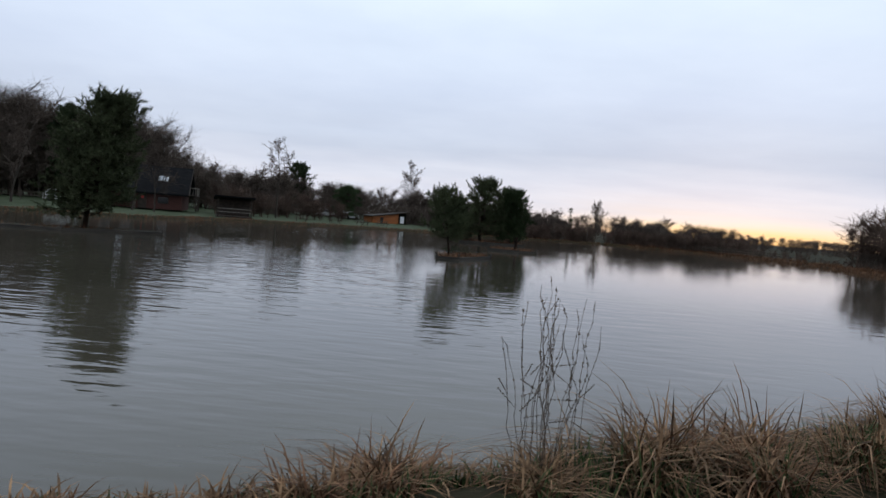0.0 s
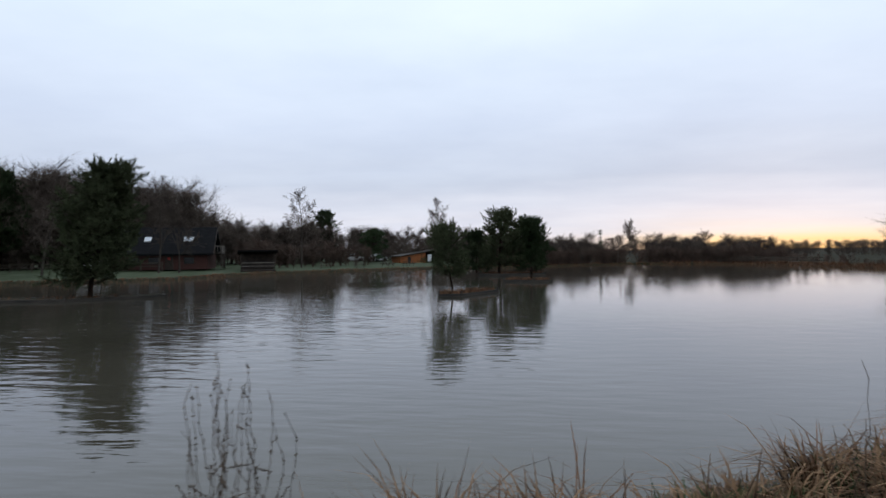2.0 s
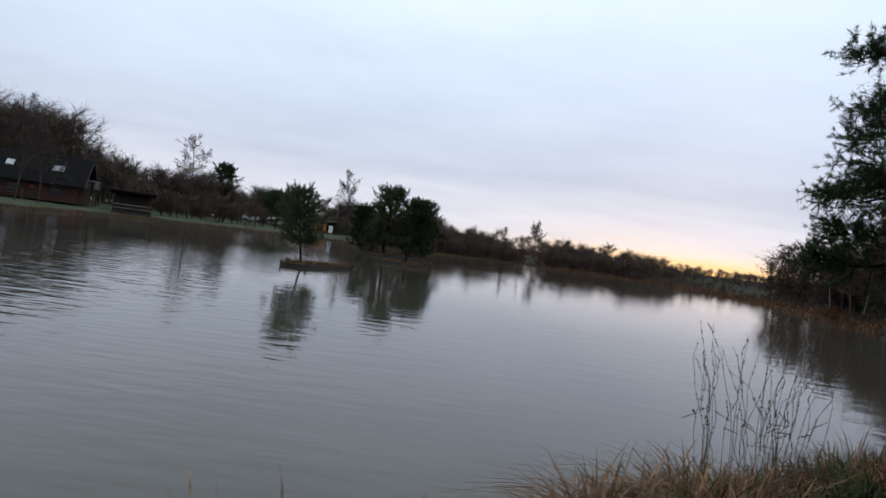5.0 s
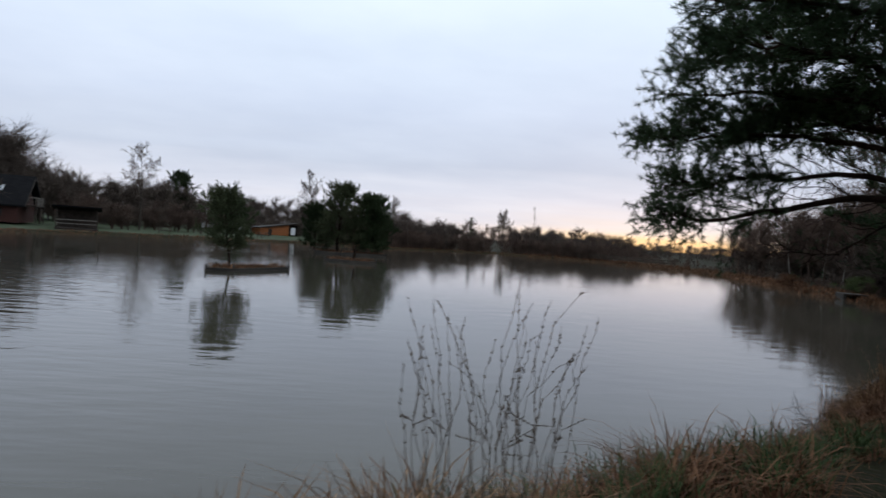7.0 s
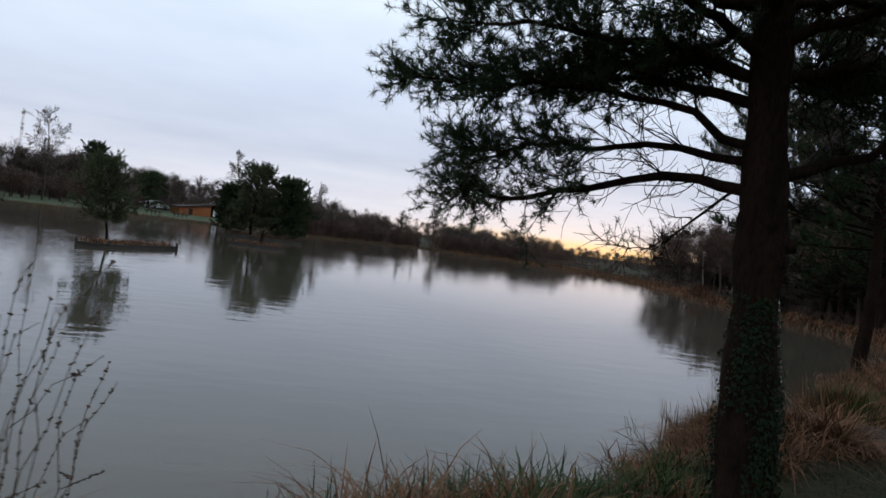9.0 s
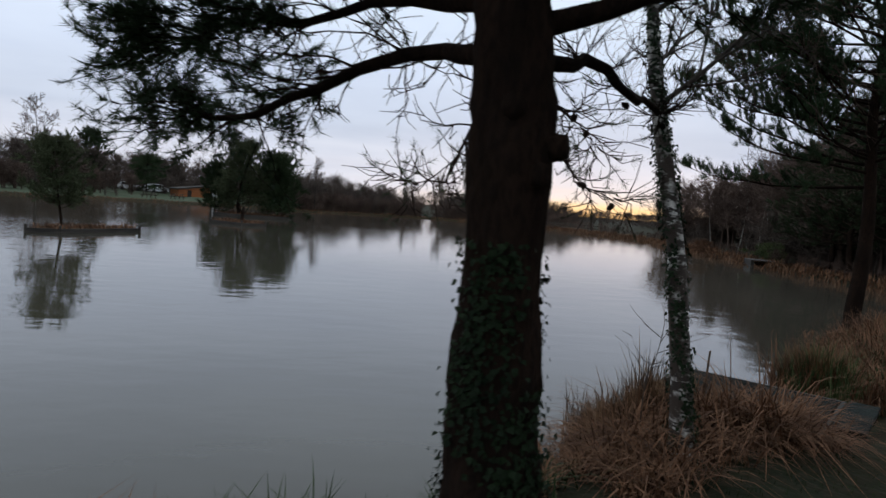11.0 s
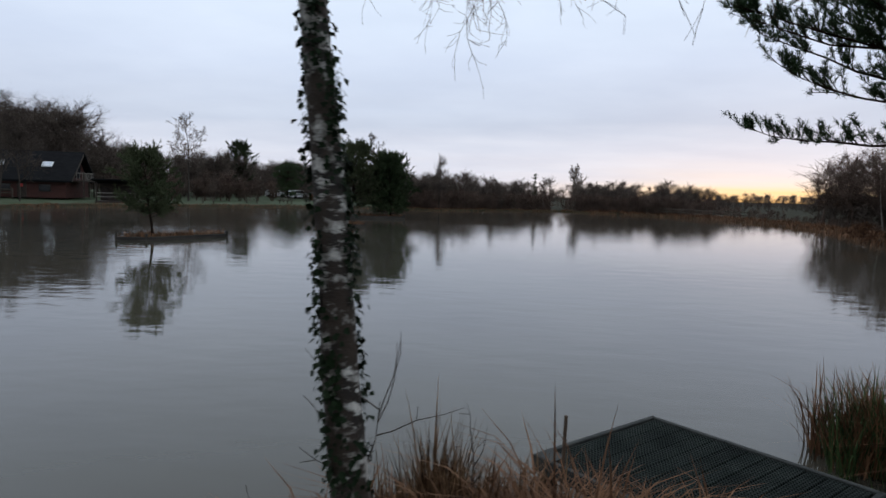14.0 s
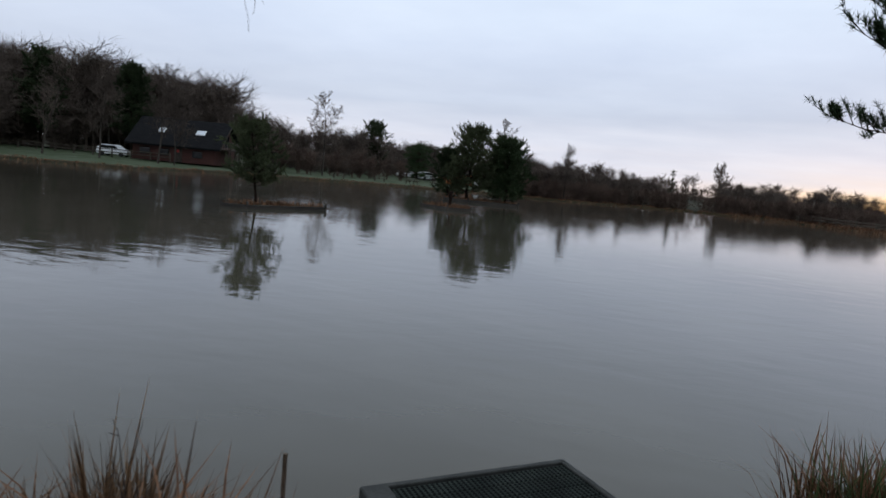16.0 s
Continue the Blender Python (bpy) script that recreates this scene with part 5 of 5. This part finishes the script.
def lodge():
    g = 0.55
    t = thing("lakeside_lodge", pose(-53.2, 74.4, g, 0, 0, 19.2), "dark red timber lodge under a steep slate roof", "house")
    L, D, E, H = 10.4, 8.5, 2.3, 5.6
    # walls with a door and window openings in front, gable ends above
    part("wall", box(L, 0.22, E, -L / 2, 0.11, 0), M_REDWOOD, t)
    part("wall", box(L, 0.22, E, -L / 2, D - 0.11, 0), M_REDWOOD, t)
    for x in (-0.22, -L):
        bm = prism([(0.22, 0), (D - 0.22, 0), (D - 0.22, E), (D / 2, H - 0.35), (0.22, E - 0.02)], 0.22)
        bmesh.ops.transform(bm, matrix=pose(x + 0.22, 0, 0, 0, 0, 90), verts=bm.verts)
        part("gable_wall", bm, M_REDWOOD, t)
    roofs = []
    for side in (0, 1):
        o = [(-0.6, E - 0.25), (D / 2, H), (D / 2, H - 0.22), (-0.6, E - 0.47)]
        if side:
            o = [(D - y, z) for y, z in o][::-1]
        bm = prism(o, L + 1.6)
        bmesh.ops.transform(bm, matrix=pose(0.8, 0, 0, 0, 0, 90), verts=bm.verts)
        roofs.append(part("roof", bm, M_SLATE, t))
    s = math.degrees(math.atan2(H - E + 0.25, D / 2 + 0.6))
    for x, w in ((-2.5, 1.15), (-7.5, 0.8)):
        y = 1.9
        z = E - 0.25 + (y + 0.6) * math.tan(radians(s)) + 0.02
        sk = part("skylight", box(w, 1.0, 0.1, x, y, z, s, 0, 0), M_WHITE, roofs[0], "white-framed roof window", 0.01)
        part("pane", box(w - 0.2, 0.8, 0.02, x, y - 0.06, z + 0.10, s, 0, 0), M_PALEGLASS, sk)
    for x, w, h, z in ((-2.2, 1.3, 0.9, 0.7), (-6.4, 1.4, 0.9, 0.7), (-8.8, 1.4, 0.9, 0.7)):
        f = part("window", box(w, 0.08, h, x, -0.04, z), M_DARKWOOD, t)
        part("pane", box(w - 0.16, 0.03, h - 0.16, x, -0.09, z + 0.08), M_GLASS, f)
    d = part("door", box(0.95, 0.09, 1.85, -4.6, -0.05, 0.0), M_DARKWOOD, t)
    part("door_panel", box(0.3, 0.03, 0.35, -4.6, -0.11, 1.25), M_REDDOOR, d, "red painted door panel")
    # balcony on the gable end
    part("balcony_floor", box(1.7, 4.2, 0.16, 0.85, D / 2 - 1.2, 1.95), M_DARKWOOD, t, bevel=0.01)
    for y in (D / 2 - 3.2, D / 2 - 1.2, D / 2 + 0.8):
        part("balcony_post", box(0.14, 0.14, 3.1, 1.62, y, 0), M_DARKWOOD, t, bevel=0.01)
    part("balcony_rail", box(0.08, 4.2, 0.08, 1.62, D / 2 - 1.2, 2.95), M_RAIL, t, "pale timber handrail")
    part("balcony_rail", box(1.6, 0.08, 0.08, 0.85, D / 2 - 3.2, 2.95), M_RAIL, t, "pale timber handrail")
    for i in range(12):
        part("baluster", box(0.045, 0.045, 0.86, 1.62, D / 2 - 3.1 + i * 0.36, 2.1), M_RAIL, t)
    for i in range(5):
        part("baluster", box(0.045, 0.045, 0.86, 0.2 + i * 0.33, D / 2 - 3.2, 2.1), M_RAIL, t)
    part("gable_window", box(0.08, 1.8, 1.5, 0.04, D / 2, 2.4), M_GLASS, t)
    part("bargeboard", box(0.06, 0.2, 5.7, 0.83, -0.58, E - 0.42, s - 90, 0, 0), M_DARKWOOD, t)


M_RAIL = mat("pale_grey_timber", (0.13, 0.115, 0.10), (0.22, 0.20, 0.175), 3, 0.75, fine=0.3)
# roof panes: the sky's reflection is put into the pale base colour
M_PALEGLASS = mat("pale_sky_lit_glass", (0.45, 0.48, 0.52), (0.55, 0.58, 0.62), 1, 0.05, spec=0.8)
lodge()


def deck_shelter():
    t = thing("deck_shelter", pose(-45.8, 73.0, gz(-45.8, 73) - 0.02, 0, 0, 25), "dark open timber shelter with a pale railing", "shelter")
    part("floor", box(4.2, 3.2, 0.25, 0, 0, 0), M_DARKWOOD, t, bevel=0.01)
    for x in (-1.95, 1.95):
        for y in (-1.45, 1.45):
            part("post", box(0.14, 0.14, 2.1, x, y, 0.25), M_DARKWOOD, t)
    part("roof", box(4.8, 3.8, 0.14, 0, 0, 2.36, -6, 0, 0), M_SLATE, t, bevel=0.02)
    part("back_wall", box(4.0, 0.08, 2.0, 0, 1.5, 0.25), M_DARKWOOD, t)
    part("rail", box(3.9, 0.06, 0.08, 0, -1.5, 1.1), M_RAIL, t, "pale timber handrail")
    part("rail", box(3.9, 0.05, 0.06, 0, -1.5, 0.7), M_RAIL, t, "pale timber rail")


deck_shelter()


def shed():
    t = thing("timber_shed", pose(-34.6, 110.9, gz(-31, 112) - 0.1, 0, 0, 33), "orange stained timber cabin with a sloping roof", "shed")
    L, D = 6.9, 4.0
    part("wall", prism([(0, 0), (1.5, 0), (1.5, 0.05 + 1.35), (0, 1.35)], 0.12), M_ORANGE, t)
    part("wall", prism([(2.2, 0), (5.2, 0), (5.2, 2.05), (2.2, 1.56)], 0.12), M_ORANGE, t)
    part("wall", prism([(1.5, 1.25), (2.2, 1.25), (2.2, 1.56), (1.5, 1.40)], 0.12), M_ORANGE, t)
    part("back_wall", box(L, 0.12, 1.4, L / 2, D, 0), M_ORANGE, t)
    part("end_wall", box(0.12, D, 1.3, 0.06, D / 2, 0), M_ORANGE, t)
    part("end_wall", box(0.12, D, 2.0, 5.2, D / 2 + 0.15, 0), M_DARKWOOD, t)
    part("end_wall", box(0.12, D, 2.1, L - 0.06, D / 2, 0), M_DARKWOOD, t)
    part("door", box(0.68, 0.06, 1.25, 1.85, 0.1, 0), M_DARKWOOD, t)
    part("notice_board", box(0.8, 0.05, 1.3, 6.0, -0.03, 0.35), M_WHITE, t, "white notice board")
    bm = prism([(-0.3, 1.28), (L + 0.2, 2.42), (L + 0.2, 2.56), (-0.3, 1.42)], D + 0.8)
    bmesh.ops.transform(bm, matrix=Matrix.Translation((0, -0.4, 0)), verts=bm.verts)
    part("roof", bm, M_DARKWOOD, t)


shed()


def car(x, y, rot, colour, label):
    """A small parked car or van."""
    t = thing("parked_car", pose(x, y, gz(x, y), 0, 0, rot), label, "car", "cars parked by the lawn")
    bm = prism([(-2.0, 0.28), (2.0, 0.28), (2.05, 0.7), (1.95, 0.92), (1.05, 1.02), (0.45, 1.48), (-1.35, 1.52), (-1.98, 1.0), (-2.05, 0.6)], 1.7)
    bmesh.ops.bevel(bm, geom=list(bm.edges), offset=0.06, segments=2, affect="EDGES")
    bmesh.ops.transform(bm, matrix=Matrix.Translation((0, -0.85, 0)), verts=bm.verts)
    body = part("body", bm, colour, t)
    for y2 in (-0.87, 0.855):
        bm = prism([(-1.55, 1.02), (0.85, 1.02), (0.38, 1.40), (-1.25, 1.43)], 0.02)
        bmesh.ops.transform(bm, matrix=Matrix.Translation((0, y2, 0)), verts=bm.verts)
        part("side_window", bm, M_GLASS, body)
    part("windscreen", box(0.02, 1.4, 0.66, 0.98, 0, 0.98, 0, -52, 0), M_GLASS, body)
    for x2 in (-1.25, 1.25):
        for y2 in (-0.8, 0.8):
            bm = bmesh.new()
            bmesh.ops.create_cone(bm, cap_ends=True, segments=18, radius1=0.31, radius2=0.31, depth=0.2, matrix=pose(x2, y2, 0.31, 90))
            bmesh.ops.bevel(bm, geom=[e for e in bm.edges if e.calc_face_angle(0) > 1], offset=0.03, segments=1, affect="EDGES")
            part("wheel", bm, M_TYRE, t)
    return t


car(-68.2, 73.3, 20, M_WHITE, "white car parked beside the lodge")
car(-46.5, 124, 10, M_WHITE, "white car parked beyond the lawn")
car(-40.5, 119, 60, M_WHITE, "white van parked by the orange cabin")


def picnic_table(m):
    t = thing("picnic_table", m, "weathered timber picnic table on the frosted lawn", "table", "picnic tables")
    for i in range(5):
        part("top_board", box(1.8, 0.14, 0.04, 0, -0.3 + 0.15 * i, 0.72), M_TABLE, t)
    for y in (-0.72, 0.72):
        part("seat", box(1.8, 0.25, 0.05, 0, y, 0.43), M_TABLE, t)
    for x in (-0.65, 0.65):
        part("cross_beam", box(0.08, 1.6, 0.09, x, 0, 0.34), M_TABLE, t)
        for s in (-1, 1):
            part("leg", box(0.08, 0.1, 0.84, x, s * 0.55, 0, s * 24, 0, 0), M_TABLE, t)
    return t


first = picnic_table(pose(-36.5, 88.5, gz(-36.5, 88.5), 0, 0, 30))
for x, y, a in ((-33, 92, 55), (-40, 83, 20), (-30.5, 96, 50)):
    copy_thing(first, pose(x, y, gz(x, y), 0, 0, a))


def rail_fence(x0, y0, x1, y1, h, label, gap=2.5):
    L = math.hypot(x1 - x0, y1 - y0)
    t = thing("rail_fence", pose(x0, y0, gz((x0 + x1) / 2, (y0 + y1) / 2), 0, 0, math.degrees(math.atan2(y1 - y0, x1 - x0))), label, "fence")
    n = int(L / gap)
    for i in range(n + 1):
        part("post", box(0.12, 0.12, h + 0.3, i * L / n, 0, -0.25), M_TABLE, t)
    for z in (0.45 * h, 0.85 * h):
        part("rail", box(L, 0.05, 0.1, L / 2, -0.08, z), M_TABLE, t)


rail_fence(-86, 66, -58, 72, 1.0, "low timber rail fence by the lodge drive")
rail_fence(16, 104, 27, 84.5, 0.9, "low timber rail fence along the far bank")


def jetty():
    t = thing("jetty", pose(22.0, 95.0, 0.42, 0, 0, -55), "pale low jetty on the far shore", "jetty")
    for i in range(22):
        part("plank", box(0.26, 1.3, 0.05, 0.15 + i * 0.28, 0, 0), M_RAIL, t)
    for x in (0.3, 3.0, 5.8):
        for y in (-0.55, 0.55):
            part("post", box(0.12, 0.12, 1.0, x, y, -0.9), M_WETWOOD, t)


jetty()


def bank_hut():
    t = thing("fishing_peg", pose(20.6, 39.6, 0.0, 0, 0, 70), "dark timber fishing peg below the bank", "platform")
    part("deck", box(1.9, 1.4, 0.08, 0, 0, 0.34), M_DARKWOOD, t, bevel=0.01)
    for x in (-0.85, 0.85):
        for y in (-0.6, 0.6):
            part("post", box(0.12, 0.12, 0.9, x, y, -0.55), M_WETWOOD, t)
    part("front_board", box(1.9, 0.05, 0.4, 0, 0.68, 0.0), M_WETWOOD, t)


bank_hut()
M_BUSHLEAF = mat("yellow_green_shrub_leaves", (0.045, 0.065, 0.018), (0.085, 0.105, 0.032), 1.0, 0.8, vary=0.4)
evergreen("low_bush", pose(22.4, 41.2, 0.3), 111, 1.15, 1.5, "low rounded green bush on the bank", 0.05, 50, 0.12, 70, 0.35, leaf=M_BUSHLEAF)
evergreen("low_bush", pose(20.6, 46.5, 0.3), 112, 0.9, 1.2, "low brown bush on the bank", 0.05, 36, 0.12, 60, 0.3, leaf=M_RUST)
# pale birch stems that stand out against the dark scrub
M_PALEBARK = mat("pale_birch_stems", (0.16, 0.145, 0.125), (0.30, 0.28, 0.25), 2, 0.8, 0.004, 0.4, (0.05, 0.04, 0.035), stretch=(1, 1, 3))
for i, (x, y, h) in enumerate(((25.5, 46, 5.5), (24.5, 38.5, 3.0), (25.6, 34.5, 5.0), (28.5, 52, 6.0), (29.8, 57, 6.0), (30.5, 63, 6.2), (-4.5, 103, 5.5), (3.5, 106.5, 5.0), (11, 105.5, 5.2), (19.5, 99, 4.6), (-8.8, 97.5, 5.6))):
    bare_tree("birch_tree", pose(x, y, gz(x, y) - 0.05, 0, (i * 7 % 5 - 2) * 3, 0), 200 + i, h, "pale-stemmed leafless birch among dark scrub", 0.3, 3, 0.02, 0.3, thin=0.006, bark=M_PALEBARK, twig=M_TWIGRED, group="birches on the banks")
# dark pines that close the eastern wood
for i, (x, y, h, r) in enumerate(((15.5, 17.2, 9.0, 2.8), (19.0, 23.0, 10.5, 3.2), (19.8, 28.5, 10.5, 3.2), (21.0, 32.5, 9.5, 2.8), (22.6, 36.0, 8.5, 2.6), (24.5, 41.0, 8.0, 2.6), (23.5, 26.5, 11.0, 3.2), (25.5, 33.0, 10.5, 3.0))):
    airy_pine("pine_tree", pose(x, y, gz(x, y) - 0.05), 130 + i, h, r, "dark pine in the bankside wood", 0.16, "cone", 54)


# a belt of pines added out of view, landward of the path, to shade the near bank
for i, (x, y, h, r) in enumerate(((-6.2, -6.0, 9.5, 3.0), (-1.6, -3.0, 10.0, 3.0), (2.6, -0.4, 9.5, 3.0), (6.2, 3.2, 10.0, 3.0), (9.0, 7.6, 9.5, 3.0))):
    airy_pine("pine_tree", pose(x, y, gz(x, y) - 0.05), 150 + i, h, r, "added unseen dark pine landward of the path, shading the bank", 0.12, "cone", 60, group="pines beside the path")


def stump(x, y, z, h, label):
    rng = np.random.default_rng(9)
    t = thing("tree_stump", pose(x, y, z), label, "stump")
    link("stem", mesh_of("stem", *pipe([(0, 0, -0.1), (0.02, 0, 0.2), (0.05, 0.03, 0.6 * h), (0.10, 0.02, h), (0.10, 0.02, h + 0.01)], [0.15, 0.11, 0.09, 0.08, 0.005], 9, rng, 0.08), M_PINEBARK, True), t)
    for a in (0.4, 2.2, 4.4):
        link("broken_branch", mesh_of("broken_branch", *pipe([(0.05, 0.02, 0.5 * h), (0.05 + 0.25 * math.cos(a), 0.25 * math.sin(a), 0.75 * h), (0.05 + 0.4 * math.cos(a), 0.4 * math.sin(a), 1.05 * h)], [0.05, 0.035, 0.012], 6, rng, 0.06), M_PINEBARK, True), t)


stump(-12.2, 45.6, 0.2, 1.0, "broken reddish tree stump on a low island")
